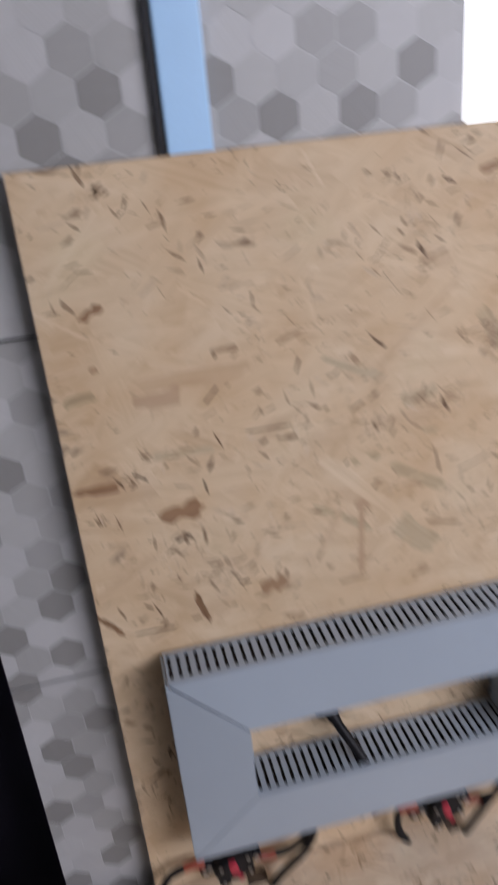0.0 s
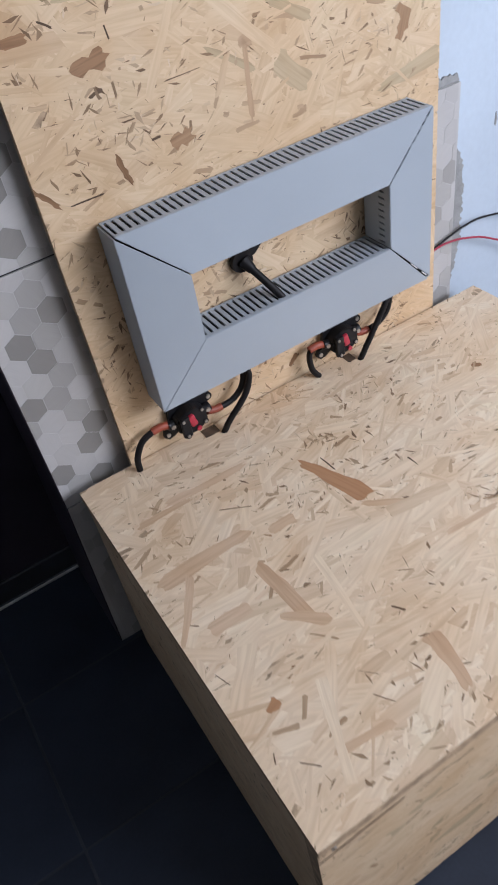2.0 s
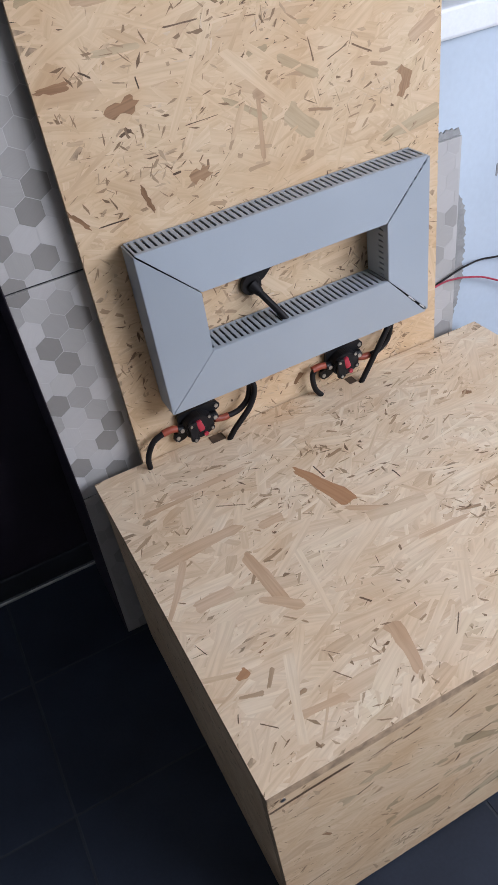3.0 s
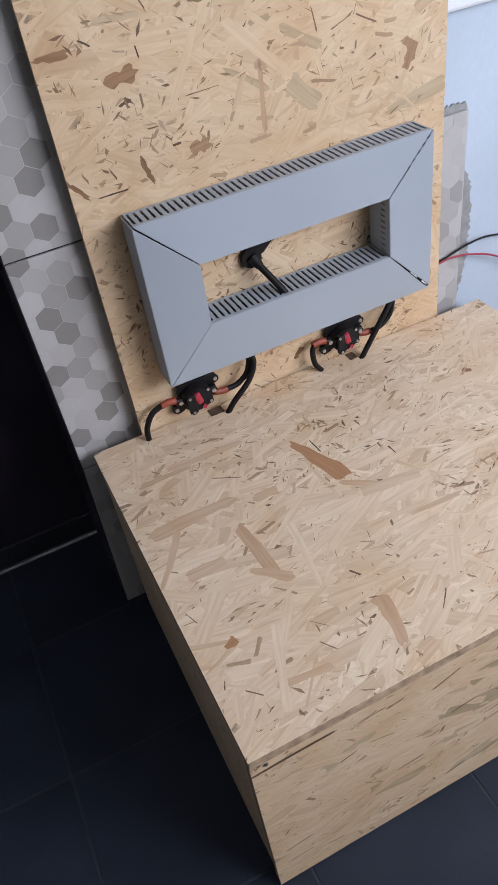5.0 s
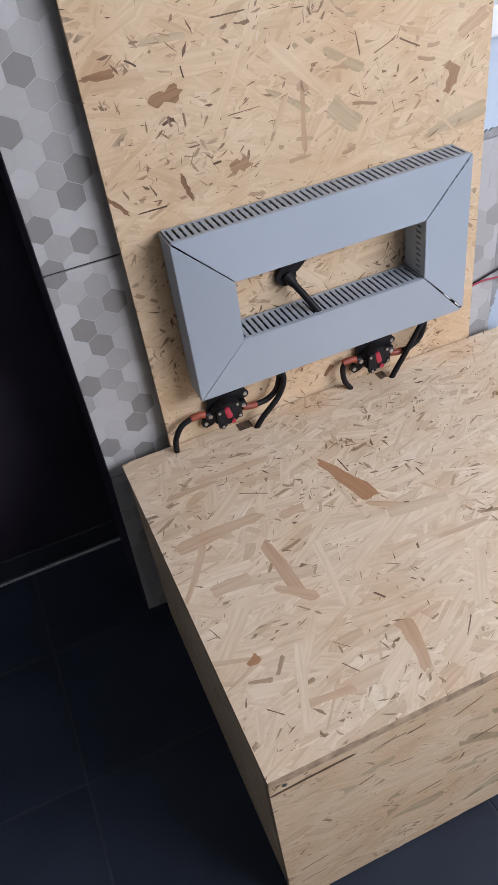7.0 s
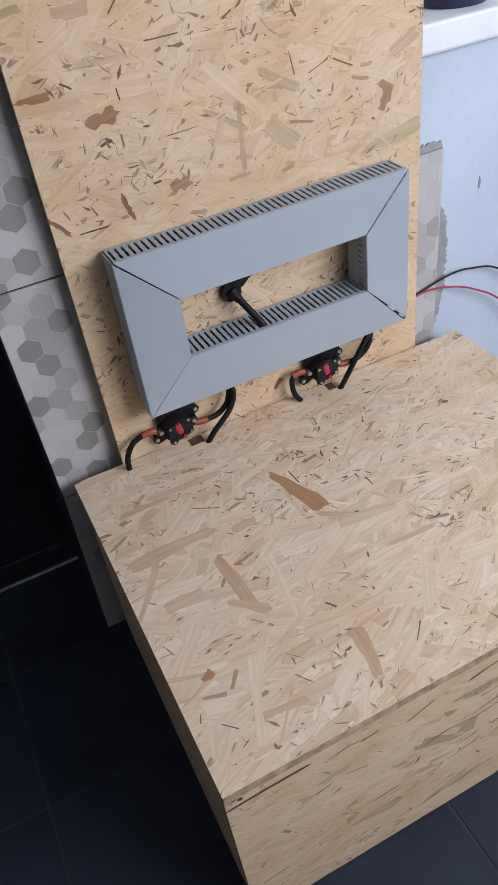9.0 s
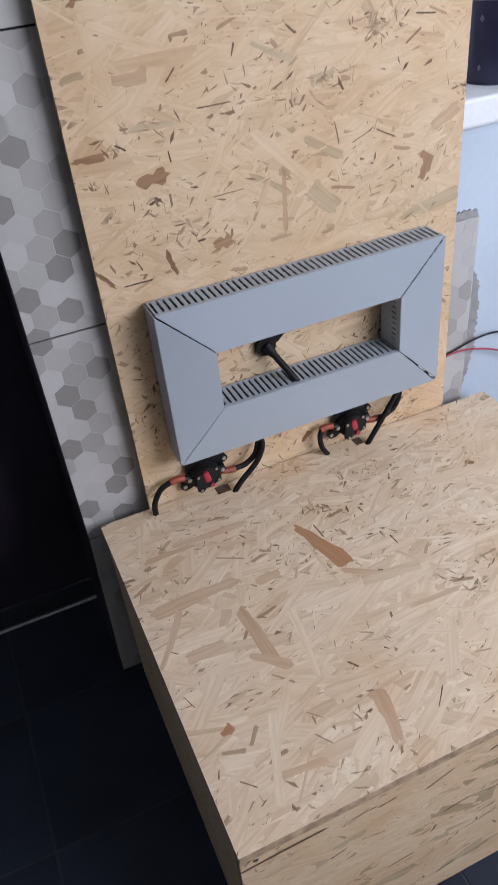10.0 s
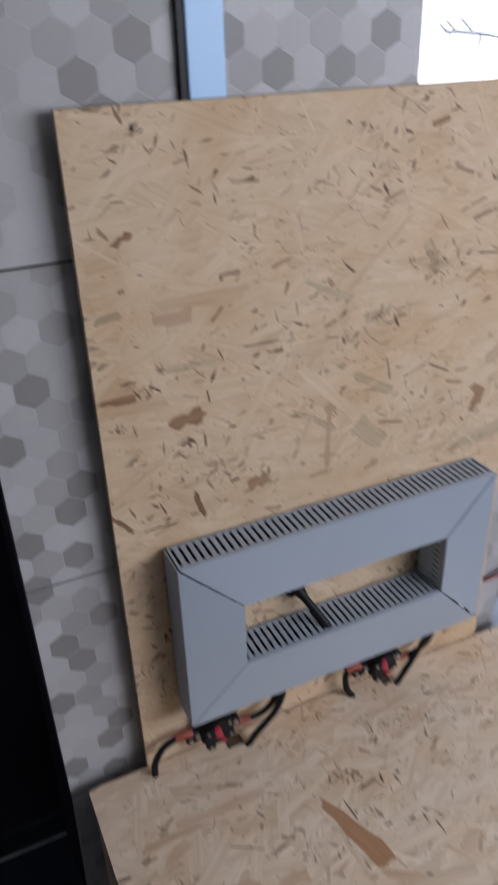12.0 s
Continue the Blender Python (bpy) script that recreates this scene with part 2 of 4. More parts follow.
def tube(points, r, sides=12, steps=8):
    """A round cable through the given points."""
    ps = [Vector(p) for p in points]
    line = []
    for i in range(len(ps) - 1):
        a, b2, c, d = ps[max(i - 1, 0)], ps[i], ps[i + 1], ps[min(i + 2, len(ps) - 1)]
        for k in range(steps):
            t = k / steps
            line.append(0.5 * (2 * b2 + (c - a) * t + (2 * a - 5 * b2 + 4 * c - d) * t * t + (3 * b2 - a - 3 * c + d) * t ** 3))
    line.append(ps[-1])
    bm = bmesh.new()
    rings, side = [], None
    for i, p in enumerate(line):
        way = (line[min(i + 1, len(line) - 1)] - line[max(i - 1, 0)]).normalized()
        if side is None:
            side = way.orthogonal().normalized()
        side = (side - way * side.dot(way)).normalized()
        up = way.cross(side)
        rings.append([bm.verts.new(p + r * (math.cos(6.28318 * k / sides) * side + math.sin(6.28318 * k / sides) * up)) for k in range(sides)])
    for a, b2 in zip(rings, rings[1:]):
        for k in range(sides):
            bm.faces.new((a[k], a[(k + 1) % sides], b2[(k + 1) % sides], b2[k]))
    bm.faces.new(rings[0][::-1])
    bm.faces.new(rings[-1])
    return bm


def mesh_of(name, bm, mat, smooth=False):
    bmesh.ops.recalc_face_normals(bm, faces=bm.faces)
    me = bpy.data.meshes.new(name)
    bm.to_mesh(me)
    bm.free()
    me.materials.append(mat)
    if smooth:
        me.shade_smooth()
        me.set_sharp_from_angle(angle=radians(40))
    return me


def part(name, bm, mat, parent, label="", smooth=False):
    ob = new(name, mesh_of(name, bm, mat, smooth))
    ob.parent = parent
    return tagged(ob, label) if label else ob


def thing(name, label, category, base=(0, 0, 0), group="", kind=""):
    ob = new(name)
    ob.location = base
    ob.empty_display_size = 0.05
    return tagged(ob, label, category, group, kind)


def setting(name, bm, mat, label, category):
    return tagged(new(name, mesh_of(name, bm, mat)), label, category, "", "structure")


# ---- the large structure ----
WALL_Y, WALL_X0, BACK = 0.035, -0.188, 0.25
H = 0.467  # height of the chest

floor = setting("floor", slab(-2.2, 3.0, -2.3, 1.2, -0.15, -0.0012), M_GROUT, "floor of dark slate-grey tiles with thin grout", "floor")

FOOT_X, Z_FOOT = -0.201, 0.411  # the lowest tile runs out of plumb
# wall behind the board: doorway on one side, window over the sill
bm = bmesh.new()
core = WALL_Y + 0.008
block(bm, WALL_X0 + 0.004, 0.405, core, BACK, Z_FOOT, 2.6)
prism(bm, [(FOOT_X + 0.004, -0.004), (0.405, -0.004), (0.405, Z_FOOT), (WALL_X0 + 0.004, Z_FOOT)], 1, core, BACK)
block(bm, 0.405, 3.1, core, BACK, -0.004, 1.029)
block(bm, 0.405, 1.45, core, BACK, 2.15, 2.6)
block(bm, 1.45, 3.1, core, BACK, 1.029, 2.6)
block(bm, -1.15, WALL_X0 + 0.004, core, BACK, 2.1, 2.6)
block(bm, -2.2, -1.15, core, BACK, -0.004, 2.6)
wall_north = setting("wall_north", bm, M_PLASTER, "white plastered wall partly covered with hexagon-patterned tiles", "wall")

bm = bmesh.new()
block(bm, -2.35, 3.15, -2.45, -2.3, 2.45, 2.6)
block(bm, -2.35, 0.4, -2.45, -2.3, -0.004, 2.45)
block(bm, 2.75, 3.15, -2.45, -2.3, -0.004, 2.45)
block(bm, 0.4, 2.75, -2.45, -2.3, -0.004, 1.12)
setting("wall_south", bm, M_WALL, "plain painted rear wall with a wide window opening", "wall")
setting("wall_west", slab(-2.35, -2.2, -2.3, core, -0.004, 2.6), M_WALL, "plain painted side wall", "wall")
setting("wall_east", slab(3.0, 3.15, -2.3, core, -0.004, 2.6), M_WALL, "plain painted side wall", "wall")
setting("ceiling", slab(-2.35, 3.15, -2.45, 1.35, 2.6, 2.7), M_CEIL, "plain white ceiling", "ceiling")

# black door in the dark doorway
door = thing("door_1", "closed black door at the back of the doorway", "door", (-0.65, 0.282, 0), kind="structure")


def at_door(*d):
    return slab(d[0] + 0.65, d[1] + 0.65, d[2] - 0.30, d[3] - 0.30, d[4], d[5], bevel=0.003)


part("door_leaf", at_door(-1.16, 0.1, 0.302, 0.345, 0.075, 2.2), M_DOOR, door)
part("bottom_rail", at_door(-1.16, 0.1, 0.298, 0.345, 0.012, 0.073), M_PLINTH, door, "dark grey bottom rail")
part("threshold_strip", slab(-1.16 + 0.65, 0.1 + 0.65, -0.003, 0.0015, 0.0, 0.0045), M_ALU, door, "thin aluminium threshold strip")

backing = [(FOOT_X - 0.002, 0.0), (FOOT_X + 0.0035, 0.0), (WALL_X0 + 0.0035, Z_FOOT), (WALL_X0 + 0.0035, 2.1), (WALL_X0 - 0.002, 2.1), (WALL_X0 - 0.002, Z_FOOT)]
part("jamb_lining", prism(bmesh.new(), [(x + 0.65, z) for x, z in backing], 1, WALL_Y + 0.0015 - 0.282, 0.262 - 0.282), M_DOOR, door, "black lining of the doorway")

# window in the wall, over the sill
window = thing("window_1", "white plastic window full of bright overcast sky", "window", (0.94, 0.2, 1.07), kind="structure")
for n, d in (("window_frame", (-0.535, -0.47, 0.0, 0.06, 0.0, 1.09)), ("window_frame", (0.435, 0.5, 0.0, 0.06, 0.0, 1.09)), ("window_frame", (-0.47, 0.435, 0.0, 0.06, 0.0, 0.07)), ("window_frame", (-0.47, 0.435, 0.0, 0.06, 1.02, 1.09))):
    part(n, slab(*d, bevel=0.004), M_PVC, window)
pane = part("pane", slab(-0.47, 0.435, 0.026, 0.032, 0.07, 1.02), M_GLASS, window)
pane.visible_shadow = False
sill = setting("window_sill", slab(0.30, 1.46, 0.018, 0.20, 1.029, 1.079, bevel=0.006), M_SILL, "thick white window sill with chipped lower edge", "window sill")
back = tagged(new("backdrop", mesh_of("backdrop", slab(-3, 6, 3.9, 4.0, -0.5, 5), M_BACKDROP)), "bright white overcast sky outside the window", "sky", "", "structure")

# ---- wall tiles with printed hexagons ----
PITCH = 0.0416
ROW = 0.0361
TILE_H = 0.4388
Z_JOINT = 0.850


def clipped(poly, x0, x1, z0, z1):
    for k, lim, sign in ((0, x0, 1), (0, x1, -1), (1, z0, 1), (1, z1, -1)):
        out = []
        for i, p in enumerate(poly):
            q = poly[(i + 1) % len(poly)]
            a, b2 = sign * (p[k] - lim), sign * (q[k] - lim)
            if a >= 0:
                out.append(p)
            if a * b2 < 0:
                t = a / (a - b2)
                out.append((p[0] + t * (q[0] - p[0]), p[1] + t * (q[1] - p[1])))
        poly = out
        if len(poly) < 3:
            return []
    return poly


HEX = [(PITCH / math.sqrt(3) * 0.975 * math.sin(radians(60 * k)), PITCH / math.sqrt(3) * 0.975 * math.cos(radians(60 * k))) for k in range(6)]
# rows and columns of the darker prints: beside and above the board, right of the trunking, on the last tile
DARK = {(1, 0), (2, -2), (3, 0), (4, 0), (6, -2), (8, -1), (-2, 0), (-3, -1), (-4, -1), (-6, -2), (-8, 0), (-9, 0), (-10, -2), (-11, 0), (0, -2), (17, 2), (18, 3)}
MID = {(5, 0), (6, 0), (7, 0), (10, 0), (-1, 0), (-1, -2), (-5, 0), (-7, 0), (-7, -2), (3, -2), (1, -1), (9, -1)}
DARK_RIGHT, MID_RIGHT = {(17, -1), (18, 0), (18, -5)}, {(17, -4), (19, -2), (16, -2)}
DARK_LAST, MID_LAST = set(), {(-11, 0), (-4, 0), (-9, -1), (-7, 1), (-6, -1)}
hex_meshes = [mesh_of("hexagon", prism(bmesh.new(), HEX, 1, -0.0004, 0.0002), m) for m in M_HEXES]
tones = random.Random(8)


def wall_tile(outline, first, rise, keep, dark, mid, chances):
    """One large tile and the hexagons on it that fall in the keep rectangle; first: a column's middle in the odd rows."""
    t = part("wall_tile", prism(bmesh.new(), outline, 1, WALL_Y, core - 0.0005), M_TILE, wall_north)
    xs, zs = [p[0] for p in outline], [p[1] for p in outline]
    kx0, kx1, kz0, kz1 = max(min(xs), keep[0]), min(max(xs), keep[1]), max(min(zs), keep[2]), min(max(zs), keep[3])
    for r in range(-24, 30):
        cz = 0.849 + rise + r * ROW
        for c in range(-14, 14):
            cx = first + (c + (0.5 if r % 2 == 0 else 0.0)) * PITCH
            poly = clipped([(cx + px, cz + pz) for px, pz in HEX], kx0, kx1, kz0, kz1)
            if not poly:
                continue
            k = 3 if (r, c) in dark else 2 if (r, c) in mid else tones.choices((0, 1, 2, 3), chances)[0]
            if cx - PITCH / 2 > kx0 and cx + PITCH / 2 < kx1 and cz - HEX[0][1] > kz0 and cz + HEX[0][1] < kz1:
                ob = new("hexagon", hex_meshes[k])
            else:
                ob = new("hexagon", mesh_of("hexagon", prism(bmesh.new(), [(px - cx, pz - cz) for px, pz in poly], 1, -0.0004, 0.0002), M_HEXES[k]))
            ob.location = (cx, WALL_Y, cz)
            ob.parent = t


def box_outline(x0, x1, z0, z1, foot=None):
    return [(x0 if foot is None else foot, z0), (x1, z0), (x1, z1), (x0, z1)]


for k in range(-2, 4):
    z0 = Z_JOINT + k * TILE_H
    za, zb = max(z0, 0.0) + 0.0017, min(z0 + TILE_H, 2.6) - 0.0017
    rise = (-0.003, -0.003, 0.003, 0.010, 0.010, 0.010)[k + 2]
    wall_tile(box_outline(WALL_X0, 0.084, za, zb, FOOT_X if k == -2 else None), -0.110, rise, (WALL_X0, 0.0 if k < 1 else 0.1, 0, 1.75), DARK, MID, (6, 4, 1.2, 0.0) if k < 1 else (5, 4, 1.6, 0.8))
    if k > 0:
        wall_tile(box_outline(0.138, 0.404, za, zb), 0.331, rise, (0.1, 0.42, 1.38, 1.75), DARK_RIGHT, MID_RIGHT, (4, 4, 2, 0.3))
wall_tile(box_outline(0.45, 0.682, 0.4132, 0.857, None)[:2] + [(0.689, 0.857), (0.45, 0.857)], 0.655, 0.0, (0.55, 0.684, 0.42, 0.857), DARK_LAST, MID_LAST, (7, 3, 0.0, 0.0))
setting("tile_joint", slab(WALL_X0 + 0.004, 0.403, WALL_Y + 0.003, core - 0.0002, 0.0, 2.6), M_JOINT, "dark joint behind the wall tiles", "joint")

# torn adhesive beside the last tile
bm = bmesh.new()
random.seed(5)
edge = []
for i in range(60):
    z = 0.455 + i * 0.0053
    bulge = 0.030 * min(1.0, max(0.0, (z - 0.455) / 0.10)) ** 0.8 * min(1.0, max(0.0, (0.768 - z) / 0.06))
    edge.append((0.680 + bulge + random.uniform(-0.0045, 0.0035) * min(1.0, bulge / 0.015), z))
prism(bm, [(0.67, 0.455)] + edge + [(0.67, 0.768)], 1, WALL_Y + 0.004, core - 0.0003)
top = [(0.60 + i * 0.005, 0.868 + 0.008 * noise.noise((i * 0.9, 0, 3.1)) + random.uniform(0, 0.006)) for i in range(18)]
prism(bm, [(0.60, 0.858)] + top + [(0.690, 0.858)], 1, WALL_Y + 0.0045, core - 0.0004)
part("adhesive_patch", bm, M_ADHESIVE, wall_north, "torn grey tile adhesive")
part("plaster_scar", prism(bmesh.new(), [(0.784, 0.752), (0.787, 0.750), (0.790, 0.762), (0.787, 0.776), (0.785, 0.774)], 1, core - 0.001, core + 0.001), M_ADHESIVE, wall_north, "small dark scratch")

trunk = thing("cable_trunking", "pale blue plastic cable trunking standing on the tiled wall", "trunking", (0.1135, WALL_Y, 0))
part("cover", slab(-0.0225, 0.0225, -0.012, 0.0075, 0.01, 2.59, bevel=0.002), M_BLUE, trunk)
# black strip stands in for the shadow gap left of the cover
part("shadow_strip", slab(-0.0305, -0.0230, -0.009, 0.0075, 0.01, 2.59), M_BLACK, trunk, "black strip in place of the shadow gap")

# ---- strand board ----


def face_mesh(name, verts, faces, uvs, mat, parent, place):
    me = bpy.data.meshes.new(name)
    me.from_pydata(verts, [], faces)
    me.uv_layers.new(name="UVMap").data.foreach_set("uv", [c for uv in uvs for c in uv])
    me.materials.append(mat)
    ob = new(name, me)
    ob.matrix_local = place
    ob.parent = parent
    return tagged(ob, kind="stuff")


PER_M2, LAYER = 8200, 0.00000015


def depth(w, h, share, density=1.0):
    """How far a strand stands out that lies over that share of a face's strands."""
    return 0.0001 + LAYER * (int(w * h * PER_M2 * density * share) + 0.5)


def strands(w, h, count, seed, parent, place, mat, lean=0.0, spread=35, length=(0.04, 0.14), width=(0.010, 0.036)):
    """Flat wood strands pressed into a panel face w by h (local x, z; outward -y), clipped at its edges, with
    dark slivers that paint the shade where the side or end of a strand stands open."""
    rng = random.Random(seed)
    lists = {k: ([], [], []) for k in ("osb_face", "gap_shade")}

    def lay(kind, points, y, cx, cz, ca, sa):
        poly = clipped([(cx + u * ca - v * sa, cz + u * sa + v * ca) for u, v in points], 0.0, w, 0.0, h)
        if poly:
            verts, faces, uvs = lists[kind]
            n = len(verts)
            verts += [(x, y, z) for x, z in poly]
            faces.append(list(range(n, n + len(poly))))
            uvs += [((x - cx) * ca + (z - cz) * sa, -(x - cx) * sa + (z - cz) * ca) for x, z in poly]

    for i in range(count):
        cx, cz = rng.uniform(0, w), rng.uniform(0, h)
        a = radians(lean + rng.gauss(0, spread))
        ln, wd = rng.uniform(*length) / 2, rng.uniform(*width) / 2
        kind = rng.random()
        if kind < 0.25:
            wd *= 0.35
        elif kind < 0.6:
            ln, wd = ln * rng.uniform(0.2, 0.5), wd * rng.uniform(0.2, 0.55)
        sk = rng.uniform(-0.6, 0.6) * wd
        ws = [wd * rng.uniform(0.45, 1.1) for _ in range(6)]
        shape = [(-ln + sk, -ws[0]), (-ln * 0.3, -ws[1]), (ln * 0.45, -ws[2]), (ln - sk, -ws[3] * 0.7), (ln + sk, ws[3]), (ln * 0.3, ws[4]), (-ln * 0.4, ws[5]), (-ln - sk, ws[0] * 0.6)]
        ca, sa = math.cos(a), math.sin(a)
        y = -(0.0001 + LAYER * i)
        lay("osb_face", shape, y, cx, cz, ca, sa)
        rough = noise.noise((cx * 13, cz * 13, seed * 1.7)) + 0.5 * noise.noise((cx * 40, cz * 40, seed))
        for _ in range(6):
            if rng.random() > 0.14 + 0.95 * rough:
                continue
            k = rng.randrange(8)
            p, q = Vector(shape[k]), Vector(shape[(k + 1) % 8])
            s = rng.uniform(0.0, 0.7)
            e = s + rng.uniform(0.15, 0.5) * min(1.0, 0.03 / max((q - p).length, 0.001))
            p, q = p.lerp(q, s), p.lerp(q, min(e, 1.0))
            out = Vector(((q - p).y, -(q - p).x))
            if out.length < 0.0008:
                continue
            out = out.normalized() * rng.uniform(0.0005, 0.0022)
            lay("gap_shade", [p, q, q + out * 0.25, p.lerp(q, rng.uniform(0.3, 0.7)) + out], y - LAYER * 0.4, cx, cz, ca, sa)
    for kind, m in (("osb_face", mat), ("gap_shade", M_GAP)):
        face_mesh(kind, *lists[kind], m, parent, place)


def marks(name, w, h, rows, mat, parent, place, lift, seed=3, widen=None, rag=0.16):
    """Single strands that stand out: x, z, length, width, angle."""
    rng = random.Random(seed)
    verts, faces, uvs = [], [], []
    for i, (cx, cz, ln, wd, a) in enumerate(rows):
        ca, sa = math.cos(radians(a)), math.sin(radians(a))
        bend, taper = rng.uniform(-0.2, 0.2), rng.uniform(-0.3, 0.3) if widen is None else widen

        def side(sign):
            row = []
            for f in (-0.46, -0.3, -0.1, 0.12, 0.3, 0.46):
                half = wd / 2 * (1 + taper * 2.4 * f) * rng.uniform(1 - 1.3 * rag, 1 + 0.8 * rag)
                row.append((ln * (f + rng.uniform(-0.05, 0.05)), bend * wd * (1 - 4 * f * f) + sign * half))
            return row

        def end(f):
            half = wd / 2 * (1 + taper * 2.4 * f)
            return [(ln * (f + math.copysign(rng.uniform(-0.7, 0.3) * rag, f)), half * k) for k in (-0.6, -0.2, 0.25, 0.65)]

        shape = side(-1) + end(0.5) + side(1)[::-1] + end(-0.5)[::-1]
        n = len(verts)
        y = -(lift + 0.0000001 * i)
        verts += [(min(max(cx + u * ca - v * sa, 0.0), w), y, min(max(cz + u * sa + v * ca, 0.0), h)) for u, v in shape]
        faces.append(list(range(n, n + len(shape))))
        uvs += shape
    return face_mesh(name, verts, faces, uvs, mat, parent, place)


def faced(parent, w, h, place, seed, density=1.0, lean=0.0, spread=35, clusters=170, mat=None):
    """All the strands of one panel face, and scattered darker flecks among them."""
    n = int(w * h * PER_M2 * density)
    strands(w, h, n, seed, parent, place, mat or M_STRAND, lean, spread)
    rng = random.Random(seed + 1)
    for share, count in ((0.80, 14), (0.97, 4)):
        flecks = [(rng.uniform(0.01, w - 0.01), rng.uniform(0.01, h - 0.01), rng.uniform(0.006, 0.026), rng.uniform(0.003, 0.011), lean + rng.gauss(0, 55)) for _ in range(int(w * h * count))]
        marks("bark_fleck", w, h, flecks, M_DARKSTRAND, parent, place, depth(w, h, share, density), seed)
    chips = ([], [], [])
    for _ in range(int(w * h * clusters)):
        ox, oz, reach = rng.uniform(0, w), rng.uniform(0, h), rng.uniform(0.012, 0.05)
        main = lean + rng.gauss(0, 40)
        busy = noise.noise((ox * 6, oz * 9, seed * 3.1)) + 0.4 * noise.noise((ox * 17, oz * 22, seed))
        if busy < rng.uniform(-0.25, 0.15):
            continue
        for k in range(rng.randint(4, 14)):
            cx, cz = ox + rng.gauss(0, reach), oz + rng.gauss(0, reach * 0.6)
            a = radians(main + rng.gauss(0, 48))
            ln, wd = rng.uniform(0.006, 0.024), rng.uniform(0.0012, 0.0062)
            ca, sa = math.cos(a), math.sin(a)
            shape = [(-ln / 2, 0.0), (rng.uniform(-0.3, 0.3) * ln, -wd * rng.uniform(0.2, 0.9)), (ln / 2, -wd * 0.2), (ln * rng.uniform(0.1, 0.5), wd * rng.uniform(0.1, 0.6))]
            poly = clipped([(cx + u * ca - v * sa, cz + u * sa + v * ca) for u, v in shape], 0.0, w, 0.0, h)
            if poly:
                n0 = len(chips[0])
                chips[0].extend((x, -depth(w, h, 0.985, density) - 0.0000001 * k, z) for x, z in poly)
                chips[1].append(list(range(n0, n0 + len(poly))))
                chips[2].extend(((x - cx) * ca + (z - cz) * sa, -(x - cx) * sa + (z - cz) * ca) for x, z in poly)
    for k in range(int(w * h * clusters * 1.6)):
        cx, cz, a = rng.uniform(0, w), rng.uniform(0, h), radians(lean + rng.gauss(0, 38))
        if noise.noise((cx * 9, cz * 9, seed * 2.3)) < rng.uniform(-0.12, 0.35):
            continue
        ln, wd = rng.uniform(0.008, 0.034), rng.uniform(0.0007, 0.0024)
        ca, sa = math.cos(a), math.sin(a)
        shape = [(-ln / 2, 0.0), (rng.uniform(-0.3, 0.0) * ln, -wd * 0.6), (rng.uniform(0.1, 0.3) * ln, -wd * 0.3), (ln / 2, wd * rng.uniform(-0.8, 0.8)), (0.1 * ln, wd * 0.5)]
        poly = clipped([(cx + u * ca - v * sa, cz + u * sa + v * ca) for u, v in shape], 0.0, w, 0.0, h)
        if poly:
            n0 = len(chips[0])
            chips[0].extend((x, -depth(w, h, 0.99, density) - 0.0000001 * (k % 7), z) for x, z in poly)
            chips[1].append(list(range(n0, n0 + len(poly))))
            chips[2].extend(((x - cx) * ca + (z - cz) * sa, -(x - cx) * sa + (z - cz) * ca) for x, z in poly)
    face_mesh("chip_fleck", *chips, M_CHIP, parent, place)
    tans = [(rng.uniform(0.02, w - 0.02), rng.uniform(0.02, h - 0.02), rng.uniform(0.008, 0.042), rng.uniform(0.002, 0.008), lean + rng.gauss(0, 32)) for _ in range(int(w * h * 150))]
    marks("tan_fleck", w, h, tans, M_FLECK, parent, place, depth(w, h, 0.95, density), seed + 2)


# upright board behind the chest
BX0, BX1, BTOP = -0.063, 0.611, 1.449
board = thing("backboard", "upright raw OSB backboard standing against the sill behind the chest", "board", ((BX0 + BX1) / 2, 0.009, 0))
W = BX1 - BX0
bpanel = part("panel", slab(-W / 2, W / 2, -0.003, 0.009, 0.0, BTOP, bevel=0.001), M_OSBEDGE, board)
face = pose(-W / 2, -0.0032, 0.40)
faced(bpanel, W, BTOP - 0.40, face, 11, 1.0, 4, 30, 340)
BOARD_MARKS = [(0.052, 1.072, 0.041, 0.0204, 10), (-0.034, 1.117, 0.039, 0.01, -3), (0.534, 0.99, 0.037, 0.0213, 76), (0.153, 0.948, 0.027, 0.0208, 10), (0.061, 0.937, 0.034, 0.0082, -73), (-0.051, 0.937, 0.033, 0.007, -46), (-0.008, 1.311, 0.021, 0.0089, 25), (0.434, 0.587, 0.026, 0.0149, 11)]
BOARD_FLAKES = [(0.341, 1.061, 0.074, 0.0144, -31), (0.553, 0.921, 0.111, 0.0213, 9), (0.26, 1.213, 0.066, 0.0089, -25), (0.429, 1.233, 0.048, 0.0176, -60), (0.275, 1.096, 0.031, 0.0101, 6), (-0.036, 1.223, 0.031, 0.0102, 11), (0.244, 1.022, 0.074, 0.01, -33), (0.355, 1.119, 0.047, 0.0079, -7), (0.065, 1.144, 0.062, 0.01, -2), (0.343, 1.166, 0.04, 0.0149, 12), (0.341, 0.982, 0.062, 0.0311, -45)]
BOARD_TANS = [(0.267, 0.993, 0.101, 0.0081, -92), (0.269, 1.039, 0.018, 0.0168, 9), (0.043, 1.213, 0.047, 0.0181, 2), (0.574, 1.066, 0.052, 0.0214, 26)]
